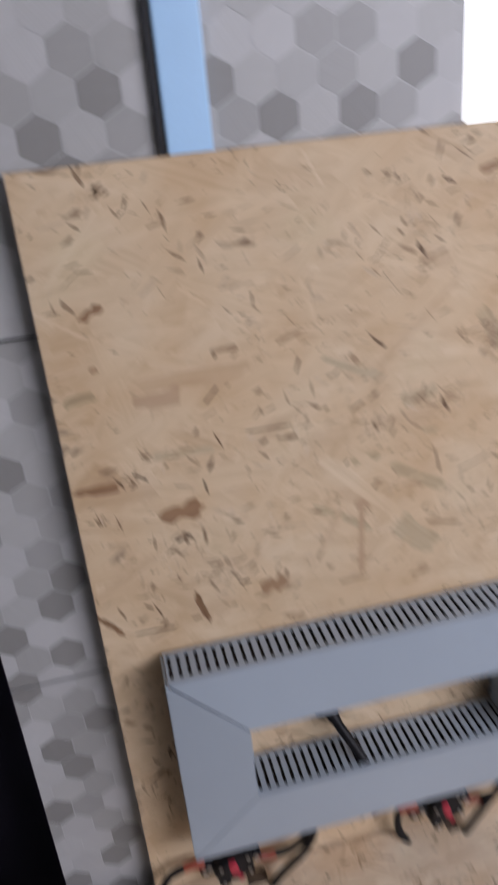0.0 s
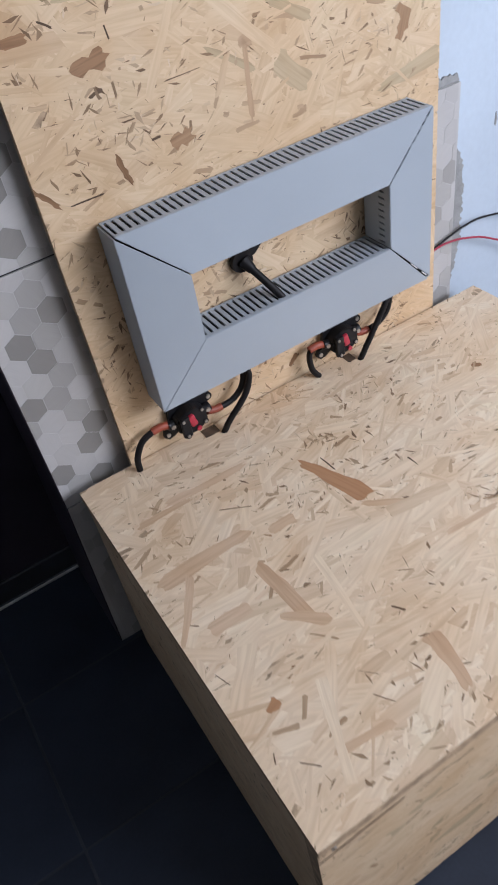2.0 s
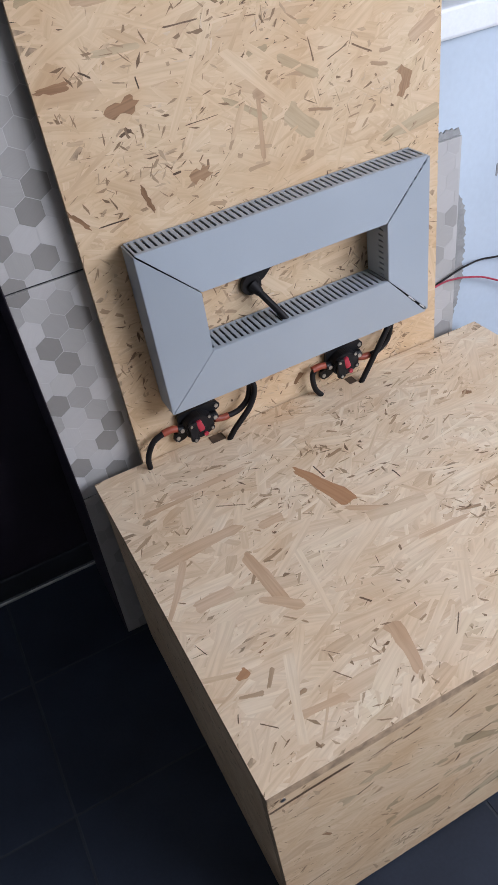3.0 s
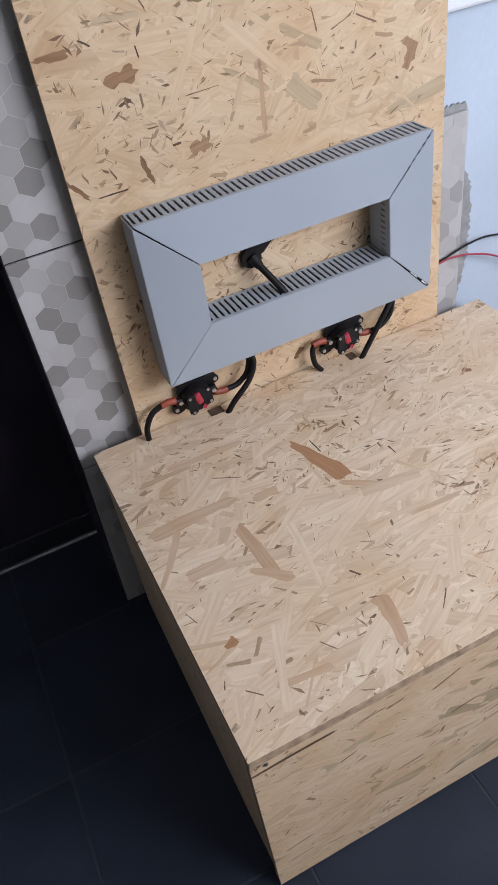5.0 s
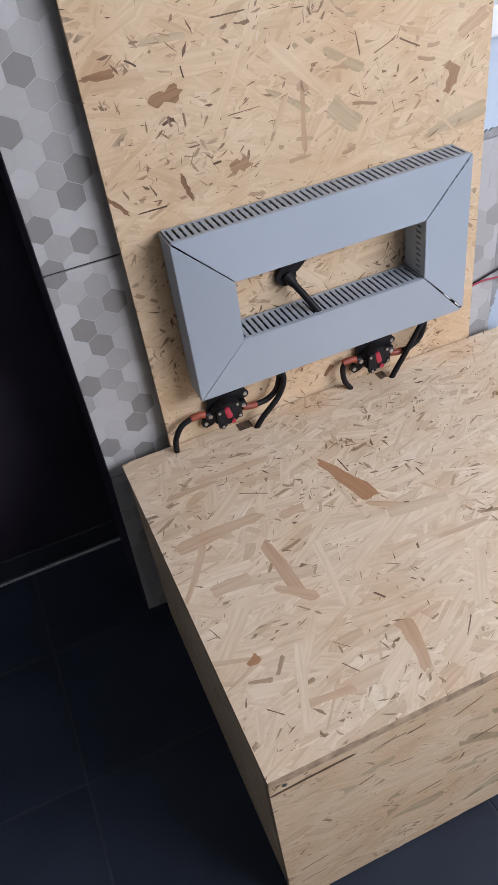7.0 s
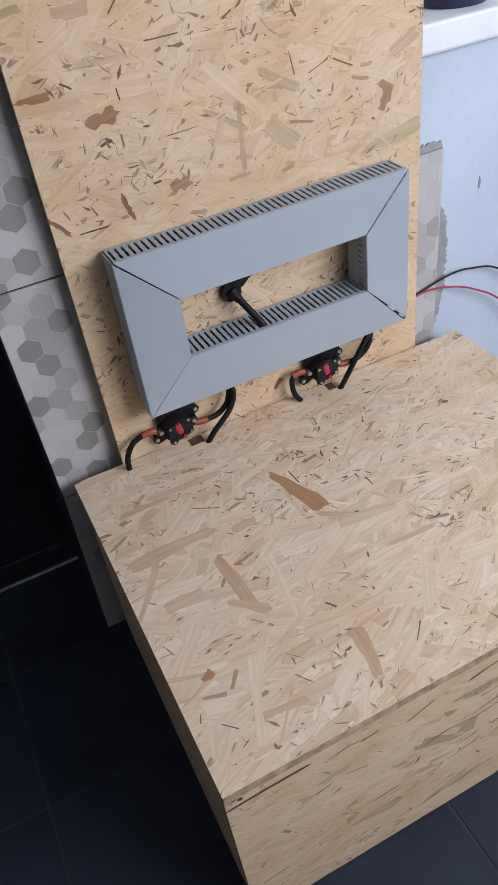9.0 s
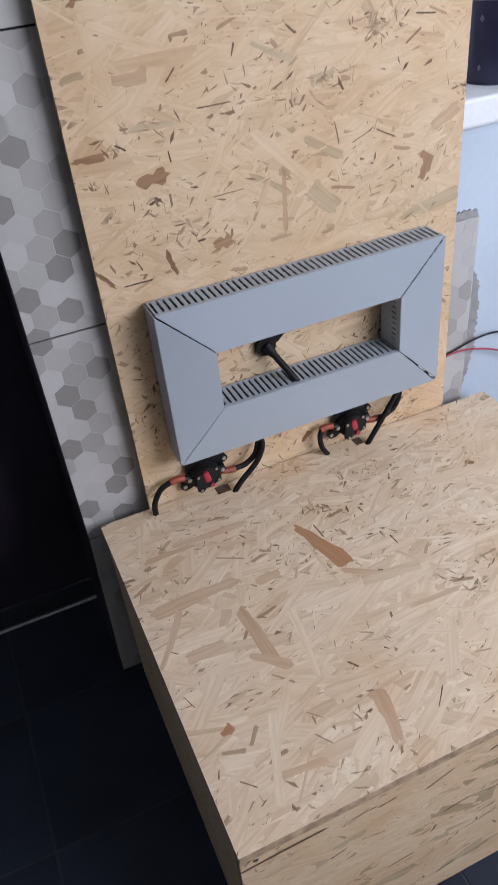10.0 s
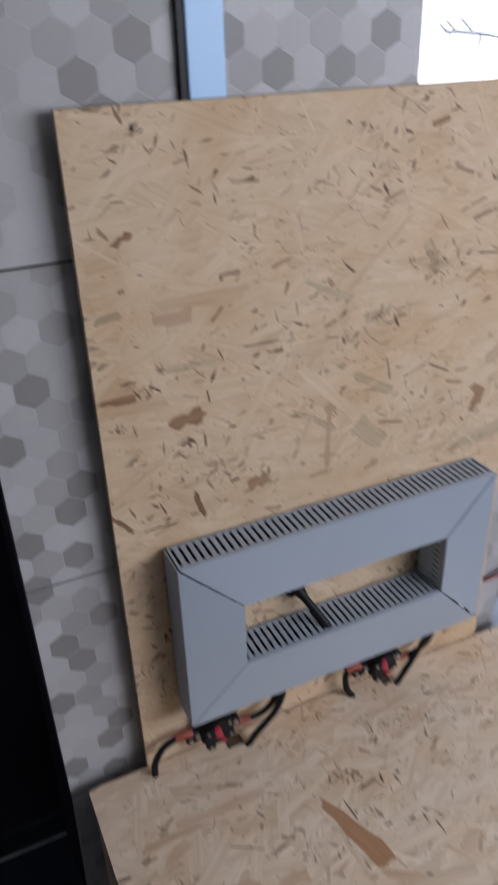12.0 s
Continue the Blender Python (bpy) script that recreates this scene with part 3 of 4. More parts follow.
BOARD_SLIVERS = [(0.102, 1.206, 0.022, 0.0043, 47), (0.2, 1.224, 0.016, 0.0044, 72), (0.293, 1.237, 0.02, 0.0056, -41), (0.504, 1.197, 0.03, 0.0056, 34), (0.525, 1.225, 0.033, 0.004, -7), (0.013, 1.124, 0.017, 0.0044, -33), (0.051, 1.037, 0.018, 0.0082, 13), (0.162, 1.156, 0.049, 0.004, 0), (0.31, 1.126, 0.01, 0.0045, 61), (0.412, 1.065, 0.036, 0.0026, 21), (0.457, 1.061, 0.039, 0.0045, -27), (0.172, 1.025, 0.049, 0.0021, 2), (0.365, 1.079, 0.033, 0.0039, -78), (0.267, 1.165, 0.016, 0.0045, 27), (0.002, 0.917, 0.044, 0.004, 0), (0.116, 0.961, 0.013, 0.0061, 4), (0.053, 1.037, 0.015, 0.0063, 106), (0.084, 1.098, 0.015, 0.004, -82)]
marks("bark_mark", W, BTOP, [(x - BX0, z - 0.40, a, c, d) for x, z, a, c, d in BOARD_MARKS], M_DARKSTRAND, bpanel, face, depth(W, BTOP - 0.40, 1.01), 3, None, 0.42)
marks("flake_mark", W, BTOP, [(x - BX0, z - 0.40, a, c, d) for x, z, a, c, d in BOARD_FLAKES], M_FLAKE, bpanel, face, depth(W, BTOP - 0.40, 0.975))
marks("tan_mark", W, BTOP, [(x - BX0, z - 0.40, a, c, d) for x, z, a, c, d in BOARD_TANS], M_TANSTRAND, bpanel, face, depth(W, BTOP - 0.40, 0.997))
marks("sliver_mark", W, BTOP, [(x - BX0, z - 0.40, a, c * 0.6, d) for x, z, a, c, d in BOARD_SLIVERS], M_SLIVER, bpanel, face, depth(W, BTOP - 0.40, 1.02))


# chest
CX0, CX1, CY0, CY1 = -0.163, 0.716, -0.670, 0.001
chest = thing("osb_chest", "low closed chest of raw OSB panels standing on the tiled floor", "chest", ((CX0 + CX1) / 2, (CY0 + CY1) / 2, 0))
cw, cd = CX1 - CX0, CY1 - CY0
top_panel = part("top_panel", slab(-cw / 2, cw / 2, -cd / 2, cd / 2, H - 0.022, H - 0.004, bevel=0.0012), M_OSBEDGE, chest)
top_face = pose(-cw / 2, -cd / 2, H - 0.0042, -90)
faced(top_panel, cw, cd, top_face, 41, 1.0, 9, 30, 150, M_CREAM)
TOP_MARKS = [(0.178, -0.245, 0.122, 0.027, -73), (-0.11, -0.503, 0.018, 0.013, 20)]
TOP_TAN_MARKS = [(0.063, -0.271, 0.04, 0.0201, -1), (-0.063, -0.254, 0.138, 0.0259, 2), (-0.128, -0.314, 0.107, 0.0122, 56), (-0.086, -0.365, 0.06, 0.024, 0), (-0.005, -0.371, 0.111, 0.0224, -86), (0.101, -0.583, 0.079, 0.0217, -99), (0.213, -0.337, 0.07, 0.0128, -35), (-0.044, -0.602, 0.075, 0.0121, -6), (0.013, -0.121, 0.132, 0.0161, -2), (-0.069, -0.134, 0.086, 0.012, 0), (0.025, -0.682, 0.02, 0.0082, -6), (-0.006, -0.425, 0.063, 0.0171, -42), (0.284, -0.438, 0.083, 0.0101, -3)]
TOP_PALE_MARKS = [(-0.033, -0.518, 0.096, 0.0172, -127), (0.057, -0.412, 0.129, 0.0119, -98), (-0.043, -0.475, 0.109, 0.0063, 10), (0.109, -0.519, 0.122, 0.0183, -6), (0.029, -0.498, 0.053, 0.0081, 26), (0.169, -0.612, 0.085, 0.0259, 28), (0.261, -0.293, 0.102, 0.02, -1), (0.213, -0.489, 0.1, 0.0082, 20), (-0.12, -0.491, 0.082, 0.0122, -8), (0.503, -0.205, 0.113, 0.0225, -3)]
TOP_SLIVERS = [(0.102, -0.489, 0.017, 0.0036, -57), (-0.144, -0.559, 0.012, 0.0017, 66), (0.241, -0.628, 0.019, 0.0013, 12), (0.024, -0.197, 0.048, 0.0023, -30), (0.191, -0.212, 0.035, 0.0026, -87), (0.297, -0.294, 0.021, 0.0026, -87), (-0.142, -0.436, 0.024, 0.0012, -71), (-0.114, -0.589, 0.024, 0.0018, -45), (0.006, -0.576, 0.025, 0.0018, -56), (0.185, -0.593, 0.033, 0.0018, -133), (0.012, -0.538, 0.025, 0.0009, -47)]
for n, rows, mat, up in (("knot_mark", TOP_MARKS, M_KNOT, 1.01), ("tan_mark", TOP_TAN_MARKS, M_BUFF, 0.997), ("pale_mark", TOP_PALE_MARKS, M_CREAM, 0.993), ("sliver_mark", TOP_SLIVERS, M_SLIVER, 1.02)):
    marks(n, cw, cd, [(x - CX0, y - CY0, a, c, d) for x, y, a, c, d in rows], mat, top_panel, top_face, depth(cw, cd, up), 202, 0.32 if n == "knot_mark" else None)
front_panel = part("front_panel", slab(-cw / 2, cw / 2, -cd / 2 + 0.004, -cd / 2 + 0.022, 0.004, H - 0.0235, bevel=0.0012), M_OSBEDGE, chest)
front_panel.matrix_local = Matrix.Translation((0, -cd / 2 + 0.004, H - 0.0235)) @ Matrix.Rotation(radians(1.7), 4, "X") @ Matrix.Translation((0, cd / 2 - 0.004, 0.0235 - H))
faced(front_panel, cw, H - 0.028, pose(-cw / 2, -cd / 2 + 0.0038, 0.004), 71, 1.0, -4, 22, 160)
rng_f = random.Random(8)
streaks = [(rng_f.uniform(0.03, cw - 0.03), rng_f.uniform(0.02, H - 0.05), rng_f.uniform(0.02, 0.08), rng_f.uniform(0.0015, 0.004), rng_f.gauss(4, 9)) for _ in range(26)]
streaks += [(0.062, H - 0.052, 0.115, 0.006, 2), (0.30, H - 0.075, 0.045, 0.004, 24), (0.41, H - 0.06, 0.05, 0.004, 12)]
patches = [(rng_f.uniform(0.05, cw - 0.05), rng_f.uniform(0.04, H - 0.07), rng_f.uniform(0.06, 0.13), rng_f.uniform(0.018, 0.04), rng_f.gauss(5, 14)) for _ in range(20)]
marks("brown_patch", cw, H - 0.028, patches, M_FLAKE, front_panel, pose(-cw / 2, -cd / 2 + 0.0038, 0.004), depth(cw, H - 0.028, 0.93), 5)
marks("streak_mark", cw, H - 0.028, streaks, M_SLIVER, front_panel, pose(-cw / 2, -cd / 2 + 0.0038, 0.004), depth(cw, H - 0.028, 1.02))
side_l = part("side_panel", prism(bmesh.new(), [(-cd / 2 + 0.037, 0.0), (cd / 2, 0.0), (cd / 2, H - 0.0235), (-cd / 2 + 0.0235, H - 0.0235)], 0, -cw / 2 + 0.004, -cw / 2 + 0.022), M_OSBEDGE, chest)
faced(side_l, cd - 0.038, H - 0.028, pose(-cw / 2 + 0.0038, cd / 2, 0.002, 0, 0, -90), 91, 0.8, 0, 35)
side_r = part("side_panel", prism(bmesh.new(), [(-cd / 2 + 0.037, 0.0), (cd / 2, 0.0), (cd / 2, H - 0.0235), (-cd / 2 + 0.0235, H - 0.0235)], 0, cw / 2 - 0.022, cw / 2 - 0.004), M_OSBEDGE, chest)
part("back_panel", slab(-cw / 2 + 0.0225, cw / 2 - 0.0225, cd / 2 - 0.018, cd / 2, 0.0, H - 0.0235), M_OSBEDGE, chest)

for sx in (0.022, cw - 0.022):
    part("screw", cylinder(bmesh.new(), (sx - cw / 2, -cd / 2 + 0.0045, H - 0.034), (sx - cw / 2, -cd / 2 + 0.0022, H - 0.034), 0.0042, 0.0036, 14), M_STEEL, front_panel, "countersunk steel screw")

# ---- grey slotted frame on the board ----
FX0, FX1, FZ0, FZ1 = 0.0, 0.544, 0.584, 0.885
IX0, IX1, IZ0, IZ1 = 0.092, 0.448, 0.685, 0.795
YO, YI, YB = -0.058, -0.068, -0.0015
fr = thing("vent_frame", "grey plastic frame with slotted edges and open mitre joints", "frame", (FX0, 0, FZ0))
PL = 0.003


def plate(corners):
    """A mitred face plate from its corners (x, y, z)."""
    bm = bmesh.new()
    a = [bm.verts.new((x - FX0, y, z - FZ0)) for x, y, z in corners]
    b2 = [bm.verts.new((x - FX0, y + PL, z - FZ0)) for x, y, z in corners]
    bm.faces.new(a)
    bm.faces.new(b2[::-1])
    for i in range(4):
        j = (i + 1) % 4
        bm.faces.new((a[j], a[i], b2[i], b2[j]))
    bmesh.ops.recalc_face_normals(bm, faces=bm.faces)
    bmesh.ops.bevel(bm, geom=list(bm.edges), offset=0.0008, segments=2, affect="EDGES")
    return bm


def slotted(along, a0, a1, other, yf, count, short=False):
    """A thin edge wall with slots across it; along is 'x' or 'z'."""
    bm = bmesh.new()

    def put(u0, u1, y0, y1, inset=0.0):
        if along == "x":
            block(bm, u0 - FX0, u1 - FX0, y0, y1, other[0] + inset - FZ0, other[1] - inset - FZ0)
        else:
            block(bm, other[0] + inset - FX0, other[1] - inset - FX0, y0, y1, u0 - FZ0, u1 - FZ0)

    y1 = YB
    put(a0, a1, yf, yf + 0.012 if short else yf + 0.0065)
    near, far = (yf + 0.012, yf + 0.026) if short else (yf + 0.0065, y1 - 0.0045)
    put(a0, a1, far, y1)
    if count:
        mid = (yf + y1) / 2 + 0.001
        step = (a1 - a0) / count
        for k in range(count + 1):
            c = a0 + k * step
            wide = step * (0.36 if short else 0.30)
            put(max(a0, c - wide), min(a1, c + wide), near, far, 0.00015)
            if not short:
                put(max(a0, c - wide * 1.25), min(a1, c + wide * 1.25), mid - 0.0013, mid + 0.0013, 0.0004)
    else:
        put(a0, a1, yf + 0.0065, y1 - 0.0045)
    return bm


# added black boxes in the hollow bars: the shade seen through the slots
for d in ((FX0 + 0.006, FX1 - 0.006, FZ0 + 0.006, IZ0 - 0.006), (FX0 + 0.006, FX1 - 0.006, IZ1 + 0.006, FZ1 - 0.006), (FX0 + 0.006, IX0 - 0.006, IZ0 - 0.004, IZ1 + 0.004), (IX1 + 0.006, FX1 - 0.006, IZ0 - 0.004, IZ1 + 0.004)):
    part("backing", slab(d[0] - FX0, d[1] - FX0, YO + 0.006, YB - 0.001, d[2] - FZ0, d[3] - FZ0), M_BLACK, fr, "added black backing that stands for the shade inside the slots")
G = 0.0010  # half the open joint
T = 0.003
top_bar = part("top_bar", plate([(FX0 + 2 * G, YO, FZ1), (FX1 - 2 * G, YO, FZ1), (IX1 - G, YI, IZ1 + G * 0.2), (IX0 + G, YI, IZ1 + G * 0.2)]), M_GREY, fr)
part("slotted_edge", slotted("x", FX0 + 0.004, FX1 - 0.004, (FZ1 - T, FZ1 - 0.0002), YO + PL + 0.0002, 48), M_GREY, top_bar)
part("inner_edge", slotted("x", IX0, IX1, (IZ1, IZ1 + T), YI + PL + 0.0002, 32), M_GREY, top_bar)
bottom_bar = part("bottom_bar", plate([(FX0 + G * 0.7, YO, FZ0), (FX1 - 5 * G, YO, FZ0), (IX1 - 0.8 * G, YI, IZ0), (IX0 - G * 0.1, YI, IZ0)]), M_GREY, fr)
part("slotted_edge", slotted("x", FX0 + 0.004, FX1 - 0.004, (FZ0 + 0.0002, FZ0 + T), YO + PL + 0.0002, 48), M_GREY, bottom_bar)
part("inner_edge", slotted("x", IX0, IX1, (IZ0 - T, IZ0 - 0.0002), YI + PL + 0.0002, 32), M_GREY, bottom_bar)
left_bar = part("left_bar", plate([(FX0, YO, FZ0 + G * 0.4), (IX0, YI, IZ0), (IX0, YI, IZ1 - G), (FX0, YO, FZ1 - 2 * G)]), M_GREY, fr)
part("outer_edge", slotted("z", FZ0 + 0.001, FZ1 - 0.0035, (FX0 + 0.0002, FX0 + T), YO + PL + 0.0002, 0), M_GREY, left_bar)
part("inner_edge", slotted("z", IZ0 + 0.0005, IZ1 - 0.0005, (IX0 - T, IX0 - 0.0002), YI + PL + 0.0002, 10, True), M_GREY, left_bar)
right_bar = part("right_bar", plate([(FX1, YO, FZ0 + 3 * G), (FX1, YO, FZ1 - 2 * G), (IX1, YI, IZ1 - G), (IX1, YI, IZ0 + 0.6 * G)]), M_GREY, fr)
part("outer_edge", slotted("z", FZ0 + 0.001, FZ1 - 0.0035, (FX1 - T, FX1 - 0.0002), YO + PL + 0.0002, 0), M_GREY, right_bar)
part("inner_edge", slotted("z", IZ0 + 0.0005, IZ1 - 0.0005, (IX1 + 0.0002, IX1 + T), YI + PL + 0.0002, 10, True), M_GREY, right_bar)

# crumbs of filler in the open joints
for name, mat, a, b2, pieces, r in (("white_filler", M_PVC, (IX1, YI, IZ0), (FX1, YO, FZ0), ((0.50, 0.66), (0.78, 0.90)), 0.0012), ("joint_tab", M_GREY, (FX1, YO, FZ1), (IX1, YI, IZ1), ((0.04, 0.09), (0.15, 0.20), (0.26, 0.31), (0.37, 0.42), (0.48, 0.53)), 0.0016)):
    a, b2 = Vector(a) - fr.location, Vector(b2) - fr.location
    for f0, f1 in pieces:
        part(name, tube([a.lerp(b2, f0) + Vector((0, 0.0006, 0)), a.lerp(b2, (f0 + f1) / 2) + Vector((0, 0.0002, 0)), a.lerp(b2, f1) + Vector((0, 0.0006, 0))], r, 6, 2), mat, fr)

# black cable out of the board into the frame
lead = thing("hose_lead", "short black cable from a grommet in the board into the frame", "cable", (0.208, 0.002, 0.742))
bm = cylinder(bmesh.new(), (-0.002, -0.0015, 0.0), (-0.002, -0.0095, 0.0), 0.0200, 0.0185, 28)
part("grommet", bm, M_RUBBER, lead)
bm = prism(bmesh.new(), [(0.012, 0.000), (0.022, 0.004), (0.042, 0.022), (0.046, 0.034), (0.000, 0.030), (-0.012, 0.016)], 1, -0.0085, -0.0015)
part("plug_plate", bm, M_RUBBER, lead)
part("strain_relief", cylinder(bmesh.new(), (-0.001, -0.008, 0.0), (0.006, -0.022, -0.013), 0.0115, 0.0075, 18), M_RUBBER, lead, "", True)
part("cable", tube([(-0.001, -0.008, 0.0), (0.006, -0.022, -0.013), (0.016, -0.036, -0.030), (0.027, -0.050, -0.049), (0.033, -0.056, -0.061)], 0.0064), M_RUBBER, lead, smooth=True)

# ---- circuit breakers ----


def breaker(x, z):
    b0 = thing("circuit_breaker", "black resettable circuit breaker with a red lever under the frame", "breaker", (x, -0.0015, z), "circuit breakers")
    bm = bmesh.new()
    outline = [(-0.043, -0.022), (-0.036, -0.029), (-0.026, -0.027), (-0.018, -0.022), (0.028, -0.022), (0.031, 0.004), (0.041, 0.006), (0.047, 0.014), (0.042, 0.022), (0.030, 0.026), (-0.028, 0.022), (-0.031, -0.010), (-0.040, -0.012)]
    prism(bm, outline, 1, 0.0, -0.007)
    b0.scale = (1.12, 1.1, 1.12)
    part("base", bm, M_BLACK, b0)
    bm = bmesh.new()
    prism(bm, [(0.026 * math.cos(radians(20 * k)) * (1.05 if k % 3 else 0.92), 0.022 * math.sin(radians(20 * k))) for k in range(18)], 1, -0.007, -0.028)
    bmesh.ops.recalc_face_normals(bm, faces=bm.faces)
    bmesh.ops.bevel(bm, geom=list(bm.edges), offset=0.0015, segments=2, affect="EDGES")
    part("housing", bm, M_BLACK, b0)
    part("cap", slab(-0.021, -0.006, -0.034, -0.027, -0.020, 0.016, bevel=0.002), M_BLACK, b0)
    bm = slab(-0.0058, 0.0058, -0.034, -0.026, -0.006, 0.016, bevel=0.003)
    bmesh.ops.rotate(bm, verts=bm.verts, cent=(0, -0.03, 0), matrix=Matrix.Rotation(radians(-14), 3, "Y"))
    part("lever", bm, M_RED, b0, "red reset lever", True)
    part("test_button", cylinder(bmesh.new(), (0.007, -0.024, -0.016), (0.007, -0.031, -0.016), 0.0038), M_RED, b0, "small red button", True)
    for sx, sz, sy, r in ((-0.036, -0.020, -0.007, 0.0042), (0.040, 0.014, -0.007, 0.0042), (0.018, 0.014, -0.028, 0.003), (-0.017, 0.012, -0.034, 0.003), (-0.014, -0.017, -0.034, 0.003), (0.020, -0.010, -0.028, 0.003)):
        s = part("screw", cylinder(bmesh.new(), (sx, sy + 0.001, sz), (sx, sy - 0.002, sz), r, r * 0.8, 14), M_STEEL, b0)
        part("washer", cylinder(bmesh.new(), (sx, sy + 0.0012, sz), (sx, sy - 0.0006, sz), r * 1.6, None, 16), M_BLACK, s)
    for side in (-1, 1):
        part("terminal", cylinder(bmesh.new(), (side * 0.024, -0.016, 0.002), (side * 0.036, -0.016, 0.004), 0.0072), M_BLACK, b0, "", True)
        part("terminal_bolt", cylinder(bmesh.new(), (side * 0.030, -0.024, 0.003), (side * 0.030, -0.020, 0.003), 0.004, None, 6), M_STEEL, b0)
    return b0


breaker(0.051, 0.517)
breaker(0.370, 0.519)


def battery_cable(points, sleeve, label):
    c = thing("battery_cable", label, "cable", points[0], "battery cables")
    o = Vector(points[0])
    part("cable", tube([Vector(p) - o for p in points], 0.0055, 14), M_RUBBER, c, "", True)
    part("heatshrink", tube([Vector(p) - o for p in sleeve], 0.0067, 14), M_SHRINK, c, "orange-red heatshrink sleeve", True)


IN_LABEL = "thick black cable with red heatshrink running into the chest"
OUT_LABEL = "looped thick black cable with red heatshrink through the lid"
for x, z, hole in ((0.051, 0.517, 0.050), (0.370, 0.519, 0.030)):
    yc = -0.0175
    battery_cable([(x - 0.068, yc, z + 0.008), (x - 0.090, yc, z - 0.002), (x - 0.106, yc - 0.001, z - 0.028), (x - 0.109, yc - 0.002, H - 0.004)] if x < 0.2 else
                  [(x - 0.062, yc, z + 0.008), (x - 0.070, yc, z - 0.006), (x - 0.068, yc - 0.002, z - 0.035), (x - 0.056, yc - 0.004, H - 0.004)],
                  [(x - 0.036, yc, z + 0.004), (x - 0.052, yc, z + 0.009), (x - 0.069, yc, z + 0.0078)], IN_LABEL)
    down = [(x + 0.120, yc - 0.010, z + 0.032), (x + 0.104, yc - 0.013, z - 0.002), (x + hole * 0.6 + 0.036, yc - 0.015, z - 0.036)] if x < 0.2 else [(x + 0.098, yc - 0.010, z + 0.036), (x + 0.066, yc - 0.014, z - 0.006)]
    battery_cable([(x + 0.060, yc, z - 0.012), (x + 0.084, yc, z - 0.010), (x + 0.106, yc, z + 0.006), (x + 0.115, yc, z + 0.034), (x + 0.114, yc - 0.004, z + 0.052)] + down + [(x + hole, yc - 0.015, H - 0.006)],
                  [(x + 0.034, yc, z - 0.006), (x + 0.048, yc, z - 0.011), (x + 0.062, yc, z - 0.012)], OUT_LABEL)
# thin dark pads on the uncut lid, coloured like the shade in cable holes
for x, wide in ((0.093, 0.024), (0.391, 0.013)):
    part("notch_shade", slab(x - wide - (CX0 + CX1) / 2, x + 0.004 - (CX0 + CX1) / 2, CY1 - 0.028 - (CY0 + CY1) / 2, CY1 - 0.006 - (CY0 + CY1) / 2, H - 0.006, H - 0.0026), M_HOLE, chest, "dark patch painted as the shade in a cable hole of the lid")

# ---- thin wires from behind the board ----


def wire(points, mat, label):
    w = thing("wire", label, "wire", points[0], "thin wires")
    o = Vector(points[0])
    part("insulation", tube([Vector(p) - o for p in points], 0.0021, 8), mat, w, "", True)


wire([(0.585, 0.025, 0.566), (0.640, 0.026, 0.575), (0.706, 0.027, 0.588), (0.765, 0.027, 0.586), (0.850, 0.025, 0.555), (0.960, 0.023, 0.43), (1.02, 0.02, 0.2), (1.04, 0.02, 0.003)], M_RUBBER, "thin black wire hanging out behind the board")
wire([(0.585, 0.020, 0.566), (0.640, 0.021, 0.574), (0.672, 0.022, 0.572), (0.706, 0.023, 0.564), (0.769, 0.023, 0.539), (0.856, 0.020, 0.478), (0.930, 0.018, 0.36), (0.985, 0.015, 0.18), (1.0, 0.015, 0.003)], M_REDWIRE, "thin red wire hanging out behind the board")

# ---- pot on the sill ----
pot = thing("plant_pot", "dark navy plastic pot with a cloudy rim on the sill", "pot", (0.757, 0.115, 1.0785))
bm = bmesh.new()
profile = [(0.0, 0.0), (0.058, 0.0), (0.061, 0.004), (0.063, 0.03), (0.066, 0.13), (0.066, 0.135)]
bmv = [[bm.verts.new((r * math.cos(k * 0.19635), r * math.sin(k * 0.19635), z)) for k in range(32)] for r, z in profile[1:]]
bm.faces.new(bmv[0][::-1])
for a, c in zip(bmv, bmv[1:]):
    for k in range(32):
        bm.faces.new((a[k], a[(k + 1) % 32], c[(k + 1) % 32], c[k]))
bm.faces.new(bmv[-1])
part("body", bm, M_NAVY, pot, "", True)
part("rim", cylinder(bmesh.new(), (0, 0, 0.1352), (0, 0, 0.155), 0.067, 0.069, 32), M_CLEAR, pot, "cloudy translucent plastic rim", True)

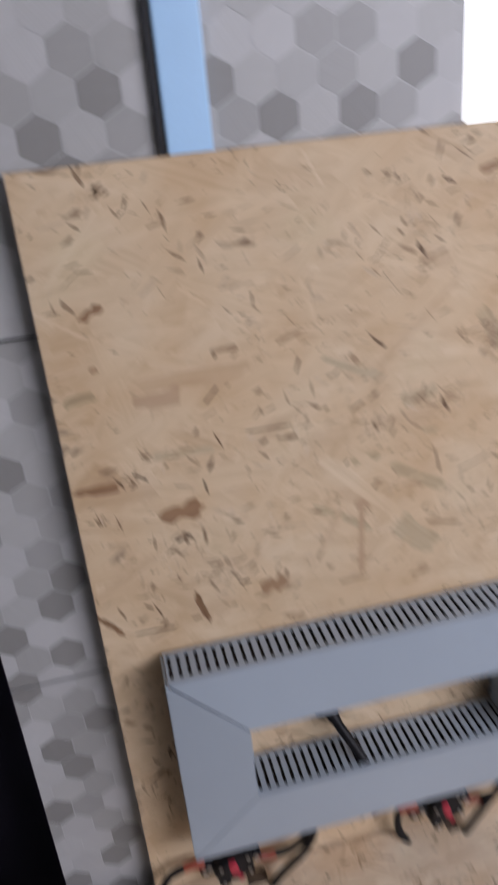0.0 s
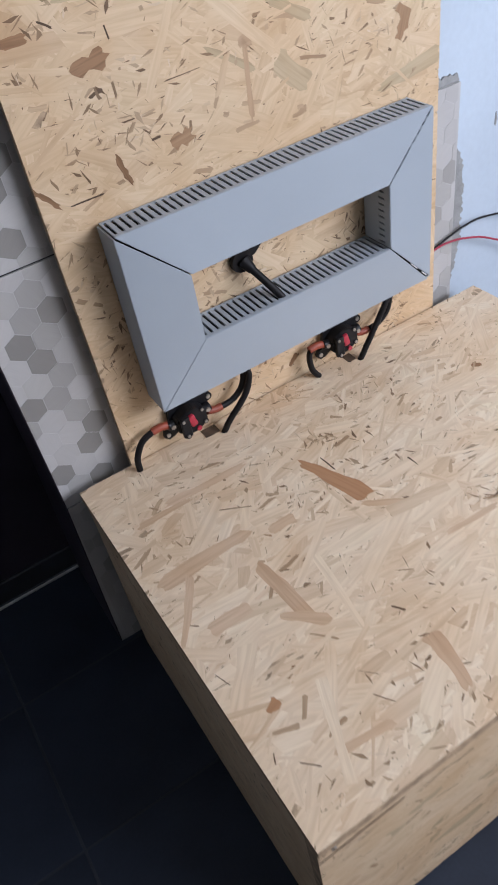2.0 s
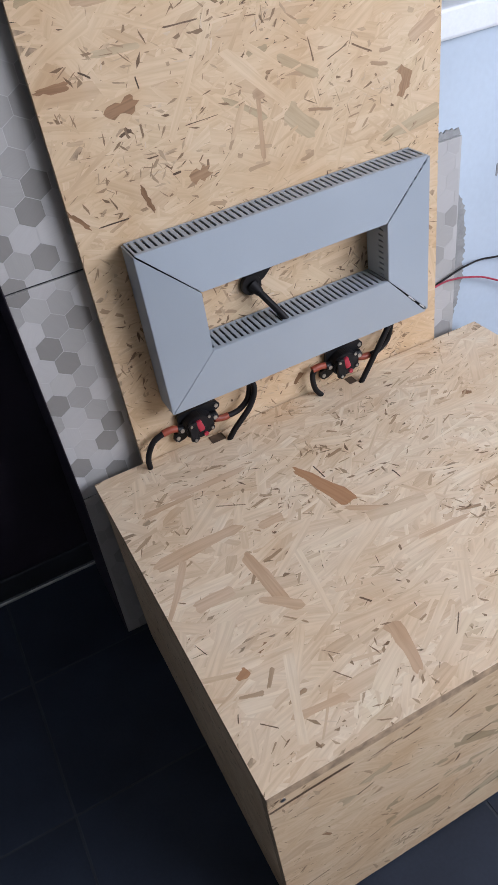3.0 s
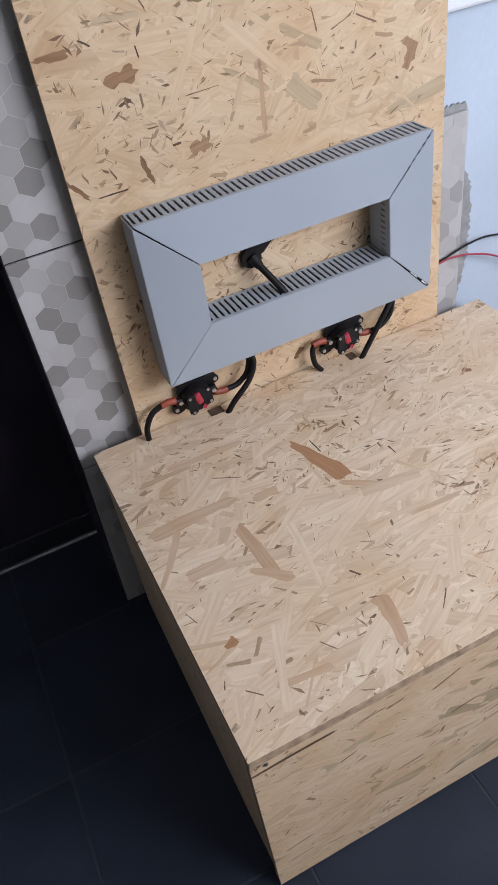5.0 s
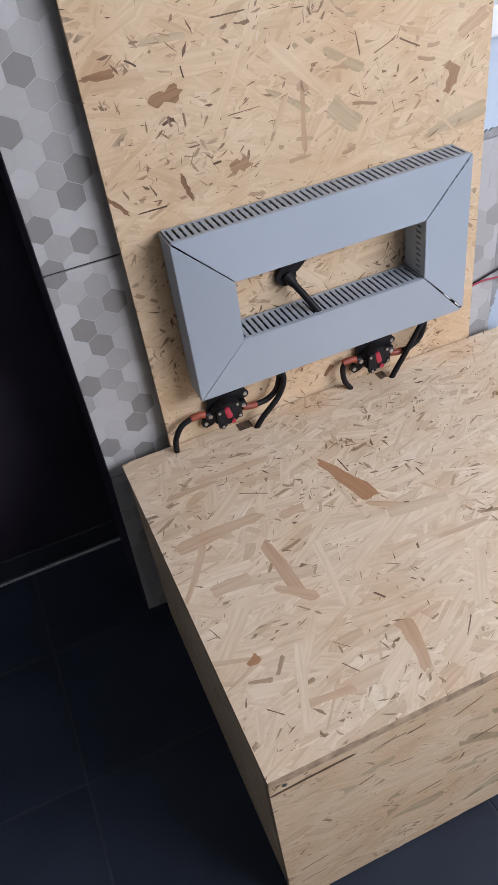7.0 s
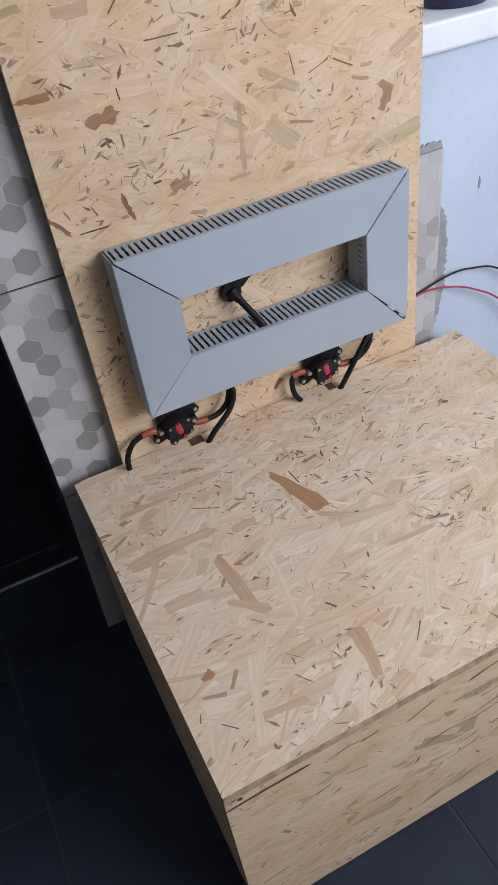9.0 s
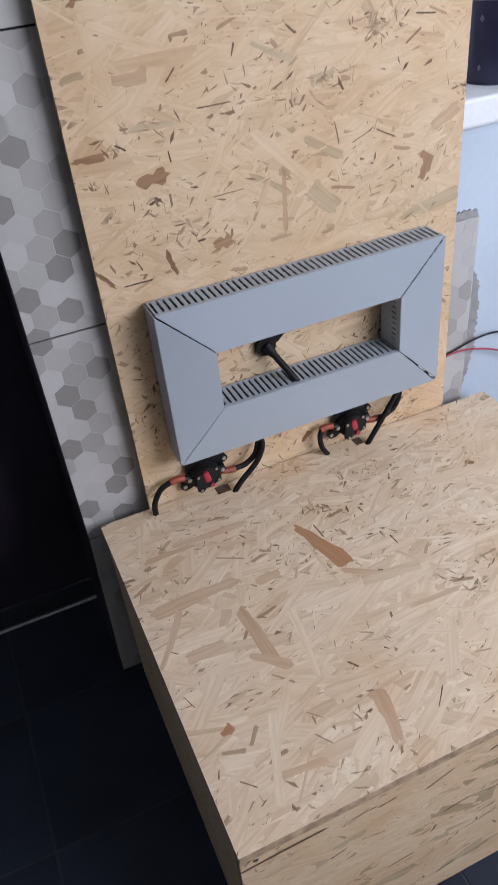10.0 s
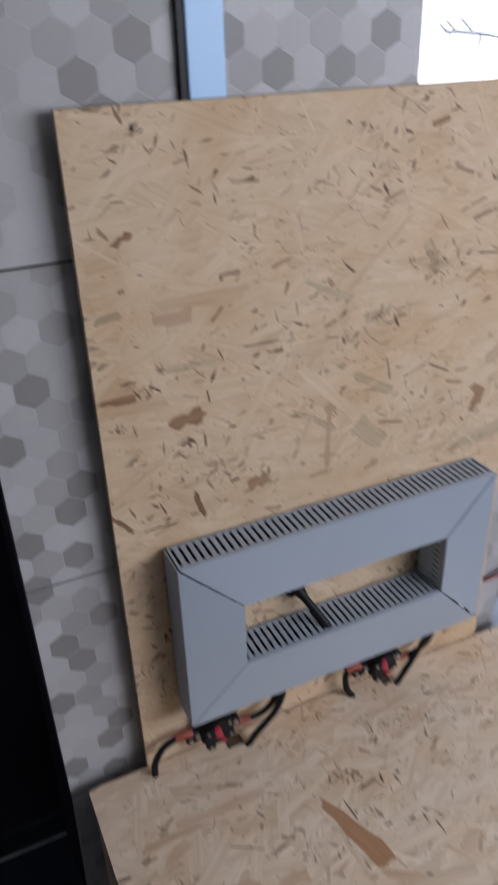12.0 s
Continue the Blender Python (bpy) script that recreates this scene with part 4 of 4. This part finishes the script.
# diamond prints round the pot
for k in range(3):
    a = radians(205 + 45 * k)
    for z, w in ((0.108, 0.006), (0.030, 0.005)):
        bm = prism(bmesh.new(), [(0, -w), (w * 0.7, 0), (0, w), (-w * 0.7, 0)], 1, -0.0006, 0.0006)
        m = Matrix.Translation((0.0652 * math.cos(a), 0.0652 * math.sin(a), z)) @ Matrix.Rotation(a + radians(90), 4, "Z")
        if z < 0.05:
            m = Matrix.Translation((0.0632 * math.cos(a), 0.0632 * math.sin(a), z)) @ Matrix.Rotation(a + radians(90), 4, "Z")
        bm.transform(m)
        part("diamond_print", bm, M_PRINT, pot, "small pale diamond print")

# bare twigs outside
twig = thing("bare_tree", "dark bare young tree outside the bright window", "tree", (2.91, 3.0, 1.47))
part("stem", tube([(0.55, 0.05, -0.12), (0.25, 0.0, -0.03), (0.0, 0.0, 0.0), (-0.14, 0.0, 0.01)], 0.012, 6), M_TWIG, twig)
for k, (x, dx, dz) in enumerate(((-0.12, -0.07, 0.05), (-0.06, -0.08, 0.06), (-0.1, -0.03, -0.06), (0.05, -0.09, 0.07), (0.12, -0.02, -0.09))):
    part("shoot", tube([(x, 0, 0), (x + dx * 0.5, 0.01, dz * 0.6), (x + dx, 0.0, dz)], 0.007, 5), M_TWIG, twig)

part("trunk", tube([(0.62, 0.05, -1.895), (0.6, 0.05, -1.0), (0.55, 0.05, -0.12), (0.57, 0.05, 0.3)], 0.04, 8), M_TWIG, twig)
setting("ground", slab(-3, 6, 1.36, 3.9, -0.6, -0.42), M_GROUT, "dull grey ground outside", "ground")

# ---- floor tiles ----
GX, GY, STEP = -0.430, 0.025, 0.324
tile_mesh = mesh_of("floor_tile", slab(0.0022, STEP - 0.0022, 0.0022, STEP - 0.0022, -0.006, 0.0, bevel=0.0008), M_FLOOR)
for i in range(-5, 11):
    for j in range(-7, 3):
        x, y = GX + i * STEP, GY + j * STEP
        if x < 2.9 and (y < 0.0 or -1.2 < x < -0.3):
            ob = new("floor_tile", tile_mesh)
            ob.location = (x, y, 0)
            ob.parent = floor
